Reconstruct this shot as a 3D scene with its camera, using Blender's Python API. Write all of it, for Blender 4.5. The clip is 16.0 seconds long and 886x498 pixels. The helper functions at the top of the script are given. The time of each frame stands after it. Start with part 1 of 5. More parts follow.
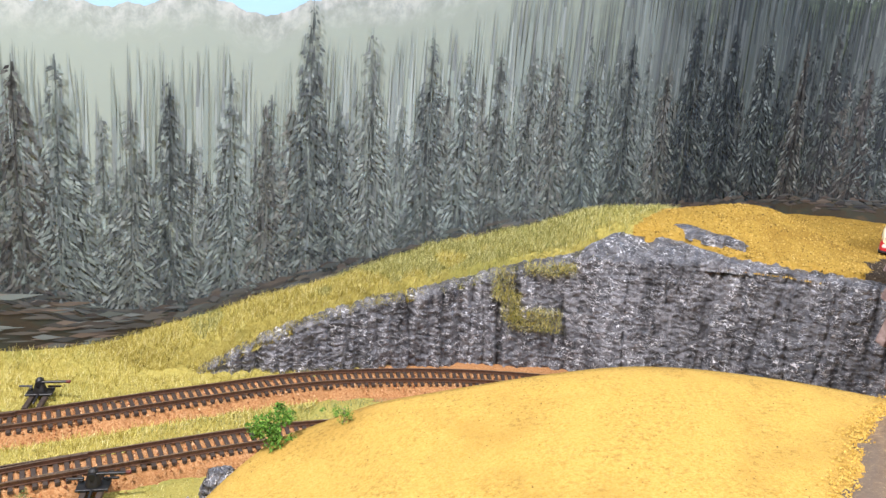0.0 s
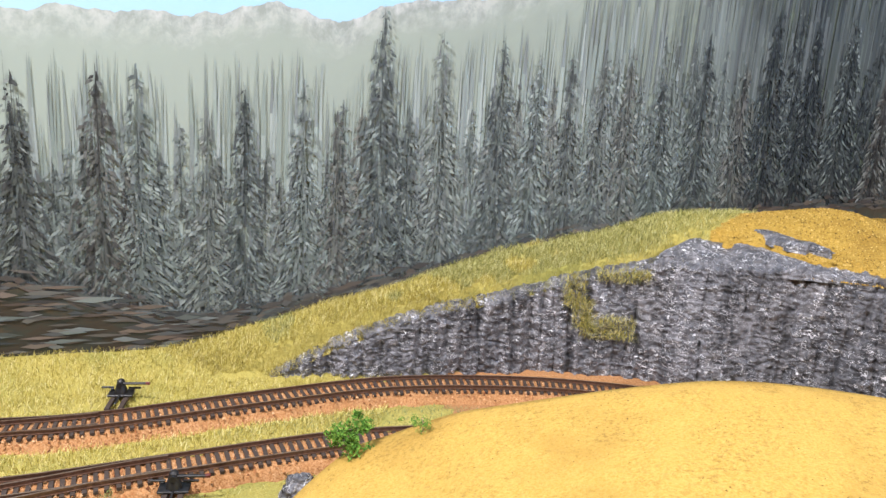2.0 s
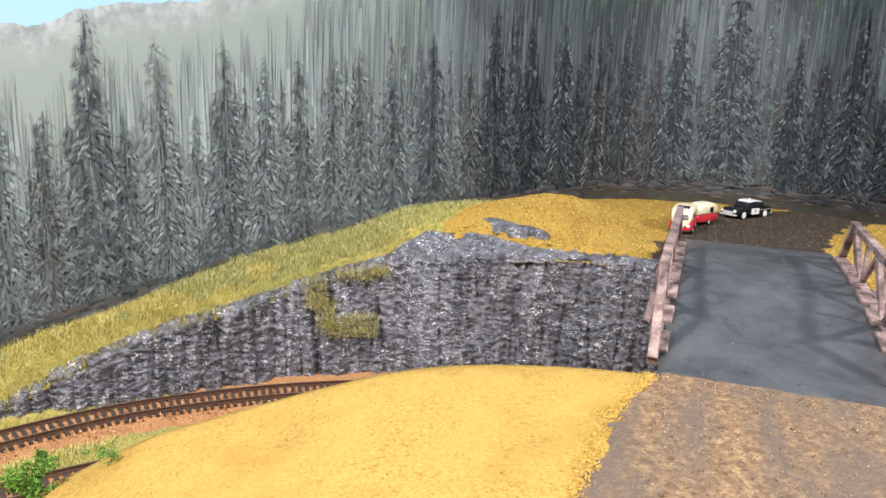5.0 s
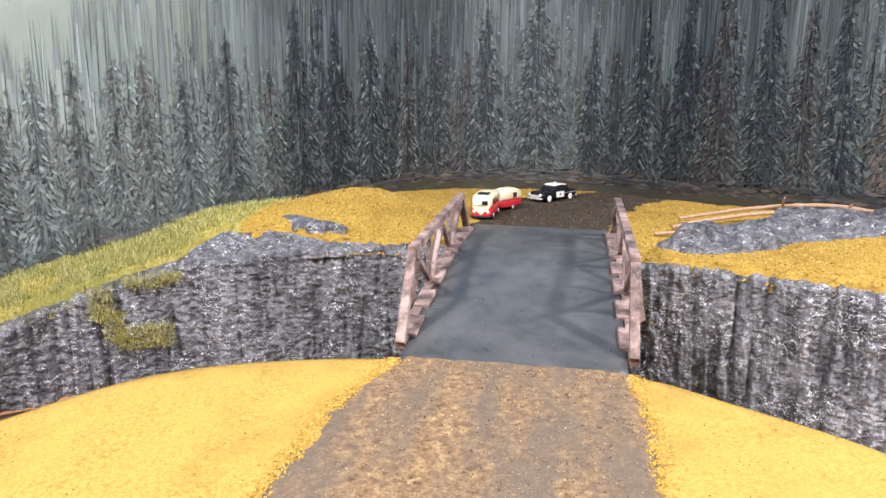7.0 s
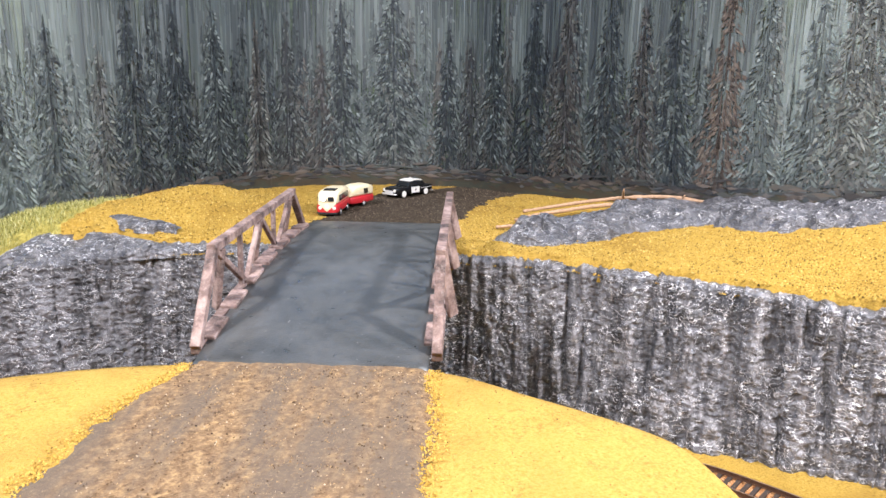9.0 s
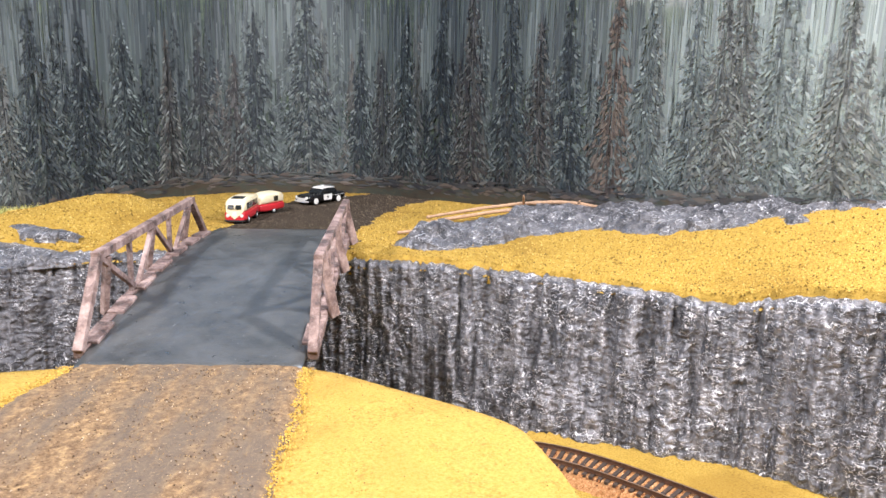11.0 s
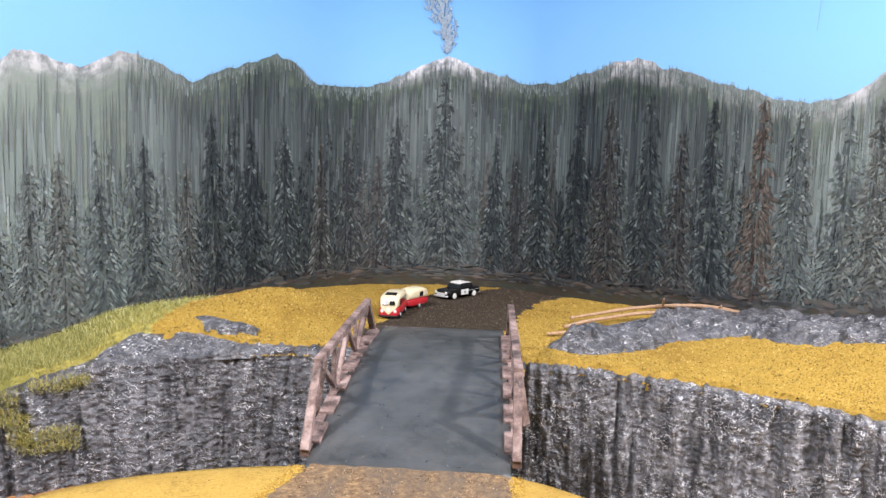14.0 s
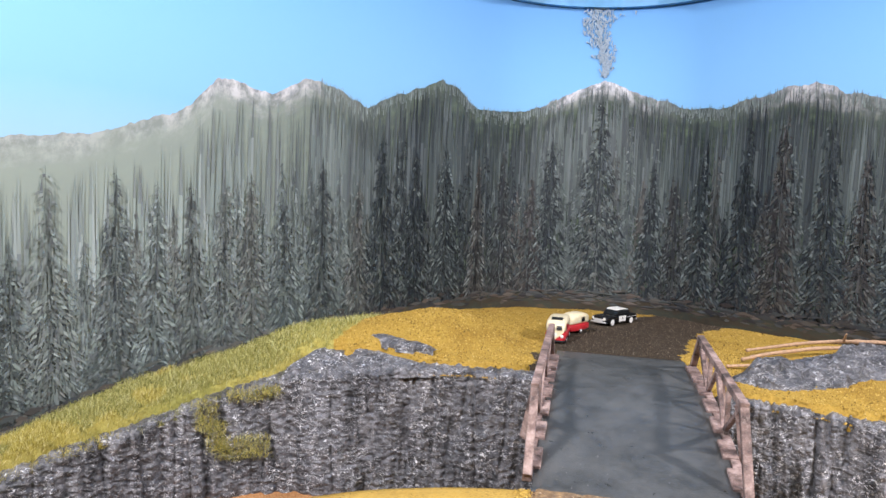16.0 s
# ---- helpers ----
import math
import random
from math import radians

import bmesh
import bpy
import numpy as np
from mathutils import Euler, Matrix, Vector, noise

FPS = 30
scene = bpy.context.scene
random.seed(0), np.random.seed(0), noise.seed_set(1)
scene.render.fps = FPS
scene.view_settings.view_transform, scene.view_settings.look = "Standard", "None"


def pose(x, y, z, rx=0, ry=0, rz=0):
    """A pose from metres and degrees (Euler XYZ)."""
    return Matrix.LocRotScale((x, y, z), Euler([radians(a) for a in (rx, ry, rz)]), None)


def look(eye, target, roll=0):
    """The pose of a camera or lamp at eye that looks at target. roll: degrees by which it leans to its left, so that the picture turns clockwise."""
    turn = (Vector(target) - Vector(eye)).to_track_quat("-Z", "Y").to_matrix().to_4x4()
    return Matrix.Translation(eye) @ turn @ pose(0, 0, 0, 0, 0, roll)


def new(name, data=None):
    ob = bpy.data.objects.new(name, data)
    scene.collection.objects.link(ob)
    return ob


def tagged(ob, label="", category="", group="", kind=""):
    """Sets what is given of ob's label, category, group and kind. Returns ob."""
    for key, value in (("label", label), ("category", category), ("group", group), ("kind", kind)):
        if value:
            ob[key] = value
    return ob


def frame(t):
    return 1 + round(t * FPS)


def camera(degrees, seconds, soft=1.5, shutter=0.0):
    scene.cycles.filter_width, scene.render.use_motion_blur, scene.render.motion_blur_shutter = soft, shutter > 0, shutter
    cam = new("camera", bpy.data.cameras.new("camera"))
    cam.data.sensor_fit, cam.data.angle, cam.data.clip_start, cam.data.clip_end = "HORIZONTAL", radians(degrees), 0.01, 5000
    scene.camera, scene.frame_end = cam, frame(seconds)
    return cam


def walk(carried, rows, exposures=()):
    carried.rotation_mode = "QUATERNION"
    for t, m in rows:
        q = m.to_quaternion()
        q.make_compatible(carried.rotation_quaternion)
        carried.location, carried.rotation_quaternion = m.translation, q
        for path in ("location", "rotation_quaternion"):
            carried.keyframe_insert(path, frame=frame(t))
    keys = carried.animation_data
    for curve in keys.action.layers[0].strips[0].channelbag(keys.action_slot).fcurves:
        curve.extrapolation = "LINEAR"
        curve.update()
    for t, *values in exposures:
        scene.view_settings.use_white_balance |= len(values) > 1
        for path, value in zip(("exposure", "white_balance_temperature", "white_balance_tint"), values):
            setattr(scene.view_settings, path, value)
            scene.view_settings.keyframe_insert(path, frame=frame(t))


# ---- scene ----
cam = camera(61.4, 16.0)
PATH = [
    (0, (0.072, 0.03, 0.222), (0.016, 1.976, -0.234), 4.6),
    (0.5, (0.061, 0.031, 0.22), (-0.075, 1.972, -0.243), 4.5),
    (1, (0.059, 0.029, 0.221), (-0.129, 1.965, -0.244), 4.2),
    (1.5, (0.059, 0.033, 0.222), (-0.152, 1.966, -0.244), 4.0),
    (2, (0.061, 0.035, 0.223), (-0.146, 1.97, -0.24), 3.8),
    (2.5, (0.059, 0.04, 0.221), (-0.125, 1.977, -0.24), 3.5),
    (3, (0.062, 0.038, 0.224), (-0.069, 1.98, -0.235), 3.4),
    (3.5, (0.07, 0.037, 0.225), (0.024, 1.985, -0.225), 3.2),
    (4, (0.082, 0.04, 0.226), (0.151, 1.989, -0.216), 3.0),
    (4.2, (0.089, 0.039, 0.227), (0.211, 1.987, -0.211), 2.9),
    (6.3, (0.156, 0.028, 0.228), (0.67, 1.91, -0.213), 1.0),
    (6.5, (0.163, 0.026, 0.227), (0.706, 1.901, -0.207), 0.8),
    (7, (0.178, 0.022, 0.226), (0.793, 1.874, -0.21), 0.6),
    (7.5, (0.192, 0.022, 0.224), (0.871, 1.852, -0.213), 0.5),
    (8, (0.202, 0.016, 0.226), (0.947, 1.82, -0.212), 0.6),
    (8.5, (0.216, 0.015, 0.223), (1.023, 1.791, -0.216), 0.8),
    (9, (0.223, 0.015, 0.223), (1.089, 1.764, -0.215), 1.0),
    (9.5, (0.233, 0.01, 0.223), (1.16, 1.729, -0.208), 1.1),
    (10, (0.238, -0.001, 0.223), (1.223, 1.686, -0.205), 1.2),
    (10.2, (0.241, -0.008, 0.224), (1.245, 1.668, -0.203), 1.2),
    (12.5, (0.234, -0.026, 0.237), (1.194, 1.69, -0.132), 2.0),
    (13, (0.213, -0.022, 0.244), (1.126, 1.729, -0.072), 1.9),
    (13.5, (0.197, -0.018, 0.25), (1.058, 1.767, -0.021), 1.7),
    (14, (0.173, -0.015, 0.252), (1.002, 1.791, 0.029), 1.8),
    (14.5, (0.16, -0.009, 0.257), (0.941, 1.82, 0.05), 1.8),
    (15, (0.136, -0.002, 0.256), (0.873, 1.849, 0.077), 2.0),
    (15.5, (0.124, 0.0, 0.257), (0.795, 1.876, 0.078), 2.4),
    (16, (0.11, 0.005, 0.253), (0.694, 1.909, 0.075), 2.5),
]
EXPOSURES = [(0, 0.0), (4.0, -0.05), (6.5, 0.05), (8.0, 0.16), (10.0, 0.18), (12.5, 0.05), (14.0, -0.15), (16.0, -0.2)]
walk(cam, [(t, look(eye, target, roll)) for t, eye, target, roll in PATH], EXPOSURES)

# ---------- light ----------
world = bpy.data.worlds.new("room_dim")
scene.world = world
world.use_nodes = True
world.node_tree.nodes["Background"].inputs["Color"].default_value = (0.9, 0.95, 1.0, 1)
world.node_tree.nodes["Background"].inputs["Strength"].default_value = 0.25


def area_lamp(name, eye, target, sx, sy, watts, color):
    data = bpy.data.lights.new(name, "AREA")
    data.shape, data.size, data.size_y, data.energy, data.color = "RECTANGLE", sx, sy, watts, color
    ob = new(name, data)
    ob.matrix_world = look(eye, target)
    return ob


area_lamp("ceiling_light_left", (-0.42, 0.08, 0.90), (0.25, 0.5, 0.1), 0.12, 0.08, 17.5, (1.0, 0.958, 1.0))
area_lamp("ceiling_light_right", (0.80, -0.06, 0.62), (0.33, 0.42, 0.1), 0.05, 0.05, 8.5, (1.0, 0.958, 1.0))
area_lamp("ceiling_light_front", (0.25, -0.35, 1.15), (0.3, 0.5, 0.1), 0.8, 0.3, 8, (1.0, 0.965, 1.0))


# ---------- materials ----------
class Mat:
    """A node material with a few short helpers."""

    def __init__(self, name, rough=0.8, metal=0.0, spec=0.5):
        self.m = bpy.data.materials.new(name)
        self.m.use_nodes = True
        self.t = self.m.node_tree
        self.b = self.t.nodes["Principled BSDF"]
        self.b.inputs["Roughness"].default_value = rough
        self.b.inputs["Metallic"].default_value = metal
        self.b.inputs["Specular IOR Level"].default_value = spec

    def node(self, kind, **kw):
        n = self.t.nodes.new(kind)
        for k, v in kw.items():
            n.inputs[k.replace("_", " ")].default_value = v
        return n

    def link(self, a, b):
        self.t.links.new(a, b)

    def coords(self, which="Object"):
        return self.node("ShaderNodeTexCoord").outputs[which]

    def noise(self, scale, detail=4, rough=0.6, coords=None, stretch=None):
        n = self.node("ShaderNodeTexNoise", Scale=scale, Detail=detail, Roughness=rough)
        co = coords or self.coords()
        if stretch:
            mp = self.node("ShaderNodeMapping")
            mp.inputs["Scale"].default_value = stretch
            self.link(co, mp.inputs["Vector"])
            co = mp.outputs["Vector"]
        self.link(co, n.inputs["Vector"])
        return n.outputs["Fac"]

    def ramp(self, fac, stops):
        r = self.node("ShaderNodeValToRGB")
        el = r.color_ramp.elements
        while len(el) < len(stops):
            el.new(0.5)
        for e, (p, c) in zip(el, stops):
            e.position, e.color = p, (*c, 1) if len(c) == 3 else c
        self.link(fac, r.inputs["Fac"])
        return r.outputs["Color"]

    def mix(self, fac, a, b, mode="MIX"):
        n = self.t.nodes.new("ShaderNodeMix")
        n.data_type, n.blend_type = "RGBA", mode
        for sock, v in ((n.inputs[0], fac), (n.inputs[6], a), (n.inputs[7], b)):
            if hasattr(v, "is_output"):
                self.link(v, sock)
            elif isinstance(v, (int, float)):
                sock.default_value = v
            else:
                sock.default_value = (*v, 1)
        return n.outputs[2]

    def math(self, op, a, b=0.0):
        n = self.t.nodes.new("ShaderNodeMath")
        n.operation = op
        for sock, v in ((n.inputs[0], a), (n.inputs[1], b)):
            if hasattr(v, "is_output"):
                self.link(v, sock)
            else:
                sock.default_value = v
        return n.outputs[0]

    def attr(self, name):
        n = self.t.nodes.new("ShaderNodeAttribute")
        n.attribute_name = name
        return n.outputs["Fac"]

    def color(self, c):
        if hasattr(c, "is_output"):
            self.link(c, self.b.inputs["Base Color"])
        else:
            self.b.inputs["Base Color"].default_value = (*c, 1)
        return self

    def roughness(self, c):
        self.link(c, self.b.inputs["Roughness"])
        return self

    def bump(self, h, strength=0.5, distance=0.001):
        n = self.node("ShaderNodeBump", Strength=strength, Distance=distance)
        self.link(h, n.inputs["Height"])
        self.link(n.outputs["Normal"], self.b.inputs["Normal"])
        return self


def plain(name, c, rough=0.6, metal=0.0, scale=300, vary=0.25, bump=0.15, dist=0.0004):
    m = Mat(name, rough, metal)
    n = m.noise(scale, 4)
    lo = tuple(v * (1 - vary) for v in c)
    hi = tuple(min(1, v * (1 + vary)) for v in c)
    m.color(m.ramp(n, [(0.3, lo), (0.7, hi)])).bump(n, bump, dist)
    return m.m


def turf_material(name, dark, mid, light, patch=None):
    m = Mat(name, 0.95, spec=0.15)
    fine = m.noise(900, 3, 0.7)
    mid_n = m.noise(120, 4, 0.7)
    big = m.noise(14, 3)
    c = m.ramp(fine, [(0.28, dark), (0.45, mid), (0.7, light)])
    c = m.mix(m.ramp(mid_n, [(0.35, (0, 0, 0)), (0.7, (0.5, 0.5, 0.5))]), c, mid)
    if patch:
        c = m.mix(m.ramp(big, [(0.52, (0, 0, 0)), (0.66, (0.55, 0.55, 0.55))]), c, patch)
        spots = m.math("MULTIPLY", m.ramp(m.noise(480, 3, 0.8), [(0.50, (0, 0, 0)), (0.62, (0.5, 0.5, 0.5))]), m.ramp(m.noise(38, 3, 0.7), [(0.40, (0.08, 0.08, 0.08)), (0.60, (1, 1, 1))]))
        c = m.mix(spots, c, tuple(v * 0.45 for v in patch))
    m.color(c).bump(m.math("ADD", fine, mid_n), 0.9, 0.0012)
    return m.m


TURF_GOLD = turf_material("gold_turf", (0.12, 0.070, 0.014), (0.42, 0.268, 0.050), (0.56, 0.385, 0.105), (0.27, 0.155, 0.030))
TURF_NEAR = turf_material("yellow_turf", (0.36, 0.215, 0.030), (0.53, 0.335, 0.076), (0.61, 0.415, 0.12), (0.38, 0.225, 0.050))
MEADOW = turf_material("meadow_turf", (0.20, 0.165, 0.04), (0.42, 0.355, 0.09), (0.56, 0.49, 0.17), (0.25, 0.27, 0.075))
DIRT = turf_material("dark_dirt", (0.014, 0.010, 0.007), (0.046, 0.034, 0.023), (0.13, 0.10, 0.07))


def road_material():
    m = Mat("dirt_road", 0.9, spec=0.2)
    fine, mid_n = m.noise(900, 4, 0.7), m.noise(230, 5, 0.75)
    mp = m.node("ShaderNodeMapping")
    mp.inputs["Rotation"].default_value = (0, 0, radians(-61))
    m.link(m.coords(), mp.inputs["Vector"])
    big = m.noise(30, 4, 0.65, coords=mp.outputs["Vector"], stretch=(0.35, 1.6, 1))
    c = m.ramp(mid_n, [(0.32, (0.09, 0.055, 0.03)), (0.5, (0.23, 0.145, 0.08)), (0.66, (0.44, 0.30, 0.15))])
    c = m.mix(m.ramp(big, [(0.42, (0, 0, 0)), (0.6, (0.85, 0.85, 0.85))]), c, (0.14, 0.11, 0.085))
    c = m.mix(m.ramp(fine, [(0.55, (0, 0, 0)), (0.75, (0.6, 0.6, 0.6))]), c, (0.46, 0.34, 0.20))
    m.color(c).bump(m.math("ADD", fine, mid_n), 0.7, 0.0009)
    return m.m


def rock_material(name, dark, mid, pale):
    """Carved plaster painted dark grey; the raised, crinkled edges are dry-brushed pale, with gloss glints painted in.
    """
    m = Mat(name, 0.5, spec=0.5)
    fine = m.noise(700, 5, 0.75)
    mid_n = m.noise(50, 5, 0.65, stretch=(1, 1, 0.3))
    crinkle = m.noise(150, 1, 0.4, stretch=(1, 1, 2.0))
    crinkle2 = m.noise(290, 1, 0.4, stretch=(1, 1, 1.5))
    line = m.ramp(crinkle, [(0.468, (0, 0, 0)), (0.490, (1, 1, 1)), (0.504, (1, 1, 1)), (0.518, (0, 0, 0))])
    line2 = m.ramp(crinkle2, [(0.462, (0, 0, 0)), (0.488, (0.9, 0.9, 0.9)), (0.504, (0.9, 0.9, 0.9)), (0.522, (0, 0, 0))])
    dashes = m.ramp(m.noise(150, 2, 0.5, stretch=(0.8, 0.8, 1.5)), [(0.47, (0, 0, 0)), (0.53, (1, 1, 1))])
    dashes2 = m.ramp(m.noise(210, 2, 0.5, stretch=(0.9, 0.9, 1.2)), [(0.46, (0, 0, 0)), (0.52, (1, 1, 1))])
    lines = m.math("MAXIMUM", m.math("MULTIPLY", line, dashes), m.math("MULTIPLY", line2, dashes2))
    patchy = m.ramp(m.noise(30, 3, 0.6), [(0.36, (0.35, 0.35, 0.35)), (0.56, (1.3, 1.3, 1.3))])
    # Pale lines stand for dry-brushing and gloss glints, both put into the colour.
    dry = m.math("MINIMUM", m.math("MULTIPLY", m.math("MULTIPLY", lines, patchy), m.attr("raised")), 1.0)
    base = m.ramp(m.math("ADD", mid_n, m.math("MULTIPLY", m.math("SUBTRACT", fine, 0.5), 0.22)), [(0.32, dark), (0.70, mid)])
    wash = m.math("MULTIPLY", m.attr("raised"), m.ramp(m.noise(120, 4, 0.7, stretch=(1, 1, 0.25)), [(0.44, (0, 0, 0)), (0.68, (0.75, 0.75, 0.75))]))
    c = m.mix(wash, base, (0.34, 0.335, 0.355))
    m.color(m.mix(dry, c, pale))
    m.roughness(m.ramp(fine, [(0.3, (0.24,) * 3), (0.7, (0.44,) * 3)]))
    m.bump(m.math("ADD", m.math("MULTIPLY", crinkle, 1.6), m.math("ADD", m.math("MULTIPLY", crinkle2, 0.9), m.math("ADD", m.math("MULTIPLY", lines, 0.45), m.math("MULTIPLY", fine, 0.3)))), 1.0, 0.0022)
    return m.m


ROAD = road_material()
ROCK = rock_material("dark_rock", (0.020, 0.021, 0.025), (0.150, 0.154, 0.172), (0.92, 0.92, 0.96))
BALLAST = turf_material("tan_ballast", (0.10, 0.04, 0.015), (0.40, 0.19, 0.075), (0.62, 0.38, 0.20))
TIE = plain("tie_brown", (0.045, 0.03, 0.022), 0.8)
RAIL = plain("rusty_rail", (0.13, 0.07, 0.045), 0.5, 0.5, 500, 0.4)
RAILTOP = plain("worn_rail_head", (0.55, 0.40, 0.30), 0.3, 0.9, 500, 0.2)


def asphalt_material():
    m = Mat("asphalt_deck", 0.4, spec=0.6)
    big, mid_n, fine, speck = m.noise(28, 4), m.noise(130, 4, 0.7), m.noise(900, 3), m.noise(600, 2, stretch=(1, 0.5, 1))
    c = m.ramp(m.math("ADD", m.math("MULTIPLY", big, 0.6), m.math("MULTIPLY", mid_n, 0.4)), [(0.35, (0.034, 0.037, 0.038)), (0.62, (0.098, 0.101, 0.101))])
    c = m.mix(m.ramp(speck, [(0.69, (0, 0, 0)), (0.77, (0.5, 0.5, 0.5))]), c, (0.42, 0.42, 0.42))
    m.color(c).bump(m.math("ADD", fine, mid_n), 0.35, 0.0005)
    m.roughness(m.ramp(mid_n, [(0.3, (0.26,) * 3), (0.7, (0.44,) * 3)]))
    return m.m


def timber_material():
    m = Mat("weathered_timber", 0.7, spec=0.3)
    n, fine = m.noise(70, 5, 0.7), m.noise(500, 4, 0.7)
    c = m.ramp(n, [(0.34, (0.05, 0.036, 0.034)), (0.5, (0.20, 0.135, 0.12)), (0.66, (0.42, 0.31, 0.28))])
    c = m.mix(m.ramp(fine, [(0.5, (0, 0, 0)), (0.8, (0.4, 0.4, 0.4))]), c, (0.62, 0.54, 0.50))
    m.color(c).bump(fine, 0.5, 0.0005)
    return m.m


ASPHALT = asphalt_material()
WOOD = timber_material()
PLASTER = plain("room_paint", (0.7, 0.7, 0.68), 0.9, 0, 8, 0.05)


# ---------- mesh helpers ----------
def mesh_object(name, verts, faces, material, parent=None, smooth=False):
    me = bpy.data.meshes.new(name)
    me.from_pydata([tuple(v) for v in verts], [], faces)
    me.materials.append(material)
    if smooth:
        me.polygons.foreach_set("use_smooth", [True] * len(me.polygons))
    ob = new(name, me)
    ob.parent = parent
    return ob


def part(name, bm, material, parent, label=""):
    me = bpy.data.meshes.new(name)
    bm.to_mesh(me)
    bm.free()
    me.materials.append(material)
    ob = new(name, me)
    ob.parent = parent
    return tagged(ob, label)


def boxes(name, items, material, parent, label="", bevel=0.0003):
    """One mesh of bevelled boxes: (centre, size, matrix or None) each."""
    bm = bmesh.new()
    for c, s, turn in items:
        m = Matrix.Translation(c) @ (turn or Matrix.Identity(4)) @ Matrix.Diagonal((*s, 1))
        bmesh.ops.create_cube(bm, size=1, matrix=m)
    if bevel:
        bmesh.ops.bevel(bm, geom=list(bm.edges), offset=bevel, segments=1, affect="EDGES", clamp_overlap=True)
    return part(name, bm, material, parent, label)


def beam(name, a, b, w, h, material, parent, label="", bevel=0.0003):
    """A squared timber from a to b."""
    a, b = Vector(a), Vector(b)
    turn = (b - a).to_track_quat("Y", "Z").to_matrix().to_4x4()
    return boxes(name, [((a + b) / 2, (w, (b - a).length, h), turn)], material, parent, label, bevel)


def empty(name, m):
    ob = new(name)
    ob.matrix_world = m
    return ob


def spline(points, step):
    """Points every step metres along a smooth curve through the given ones."""
    p = [Vector(q) for q in points]
    out = []
    for i in range(len(p) - 1):
        a, b, c, d = p[max(i - 1, 0)], p[i], p[i + 1], p[min(i + 2, len(p) - 1)]
        n = max(2, int((c - b).length / 0.002))
        for k in range(n):
            u = k / n
            out.append(0.5 * (2 * b + (c - a) * u + (2 * a - 5 * b + 4 * c - d) * u * u + (3 * b - a - 3 * c + d) * u ** 3))
    out.append(p[-1])
    return resample(out, step)


def resample(pts, step):
    d = [0.0]
    for a, b in zip(pts, pts[1:]):
        d.append(d[-1] + (b - a).length)
    n = max(2, round(d[-1] / step))
    out, j = [], 0
    for k in range(n + 1):
        t = d[-1] * k / n
        while j < len(d) - 2 and d[j + 1] < t:
            j += 1
        u = (t - d[j]) / max(1e-9, d[j + 1] - d[j])
        out.append(pts[j].lerp(pts[j + 1], min(1, u)))
    return out


def fbm(x, y, z, octaves=4):
    return noise.fractal(Vector((x, y, z)), 1.0, 2.1, octaves)


def smooth01(a, b, v):
    u = max(0.0, min(1.0, (v - a) / (b - a)))
    return u * u * (3 - 2 * u)


def grid_faces(nu, nv):
    return [(i * nv + j, (i + 1) * nv + j, (i + 1) * nv + j + 1, i * nv + j + 1) for i in range(nu - 1) for j in range(nv - 1)]


# ---------- the painted wall round the layout ----------
WALL_A = Vector((-0.219, 0.527))
D1, D2 = Vector((0.8986, 0.4387)), Vector((0.3162, -0.9487))
CORNER = Vector((0.577, 0.915))
WALL_R = 0.16
HALF = math.acos((-D1).dot(D2)) / 2
TANGENT = WALL_R / math.tan(HALF)
P1, P2 = CORNER - D1 * TANGENT, CORNER + D2 * TANGENT
N1, N2 = Vector((D1.y, -D1.x)), Vector((D2.y, -D2.x))
ARC_C = P1 + N1 * WALL_R
S1 = (P1 - WALL_A).dot(D1)
SWEEP = math.pi - 2 * HALF
S2 = S1 + WALL_R * SWEEP


def wall_point(s, off=0.0):
    """Plan place at s metres along the wall, off metres in front of it."""
    if s < S1:
        q = WALL_A + D1 * s + N1 * off
    elif s > S2:
        q = P2 + D2 * (s - S2) + N2 * off
    else:
        a = (s - S1) / WALL_R
        n = N1 * math.cos(a) + D1 * -math.sin(a)
        q = ARC_C - n * (WALL_R - off)
    return q


WALL_TOP = 0.469

# ---------- room ----------
def ribbon_object(name, ss, zs, off, material):
    verts = [(*wall_point(s, off), z) for s in ss for z in zs]
    return mesh_object(name, verts, grid_faces(len(ss), len(zs)), material, None, True)


def add_uv(ob, fn):
    """UV from a function of the vertex's index."""
    me = ob.data
    uv = me.uv_layers.new(name="paint")
    idx = np.empty(len(me.loops), dtype=np.int32)
    me.loops.foreach_get("vertex_index", idx)
    co = np.array([fn(i) for i in range(len(me.vertices))], dtype=np.float32)
    uv.data.foreach_set("uv", co[idx].ravel())


def sky_material():
    m = Mat("sky_paint", 0.75, spec=0.2)
    uv = m.coords("UV")
    sep = m.node("ShaderNodeSeparateXYZ")
    m.link(uv, sep.inputs[0])
    n = m.noise(5, 4, coords=uv)
    z = m.math("ADD", sep.outputs["Y"], m.math("MULTIPLY", n, 0.03))
    c = m.ramp(m.math("MULTIPLY", z, 2.0), [(0.45, (0.42, 0.60, 0.72)), (0.66, (0.21, 0.435, 0.69)), (0.95, (0.155, 0.365, 0.68))])
    m.color(c).bump(m.noise(400, 4, coords=uv), 0.15, 0.0005)
    return m.m


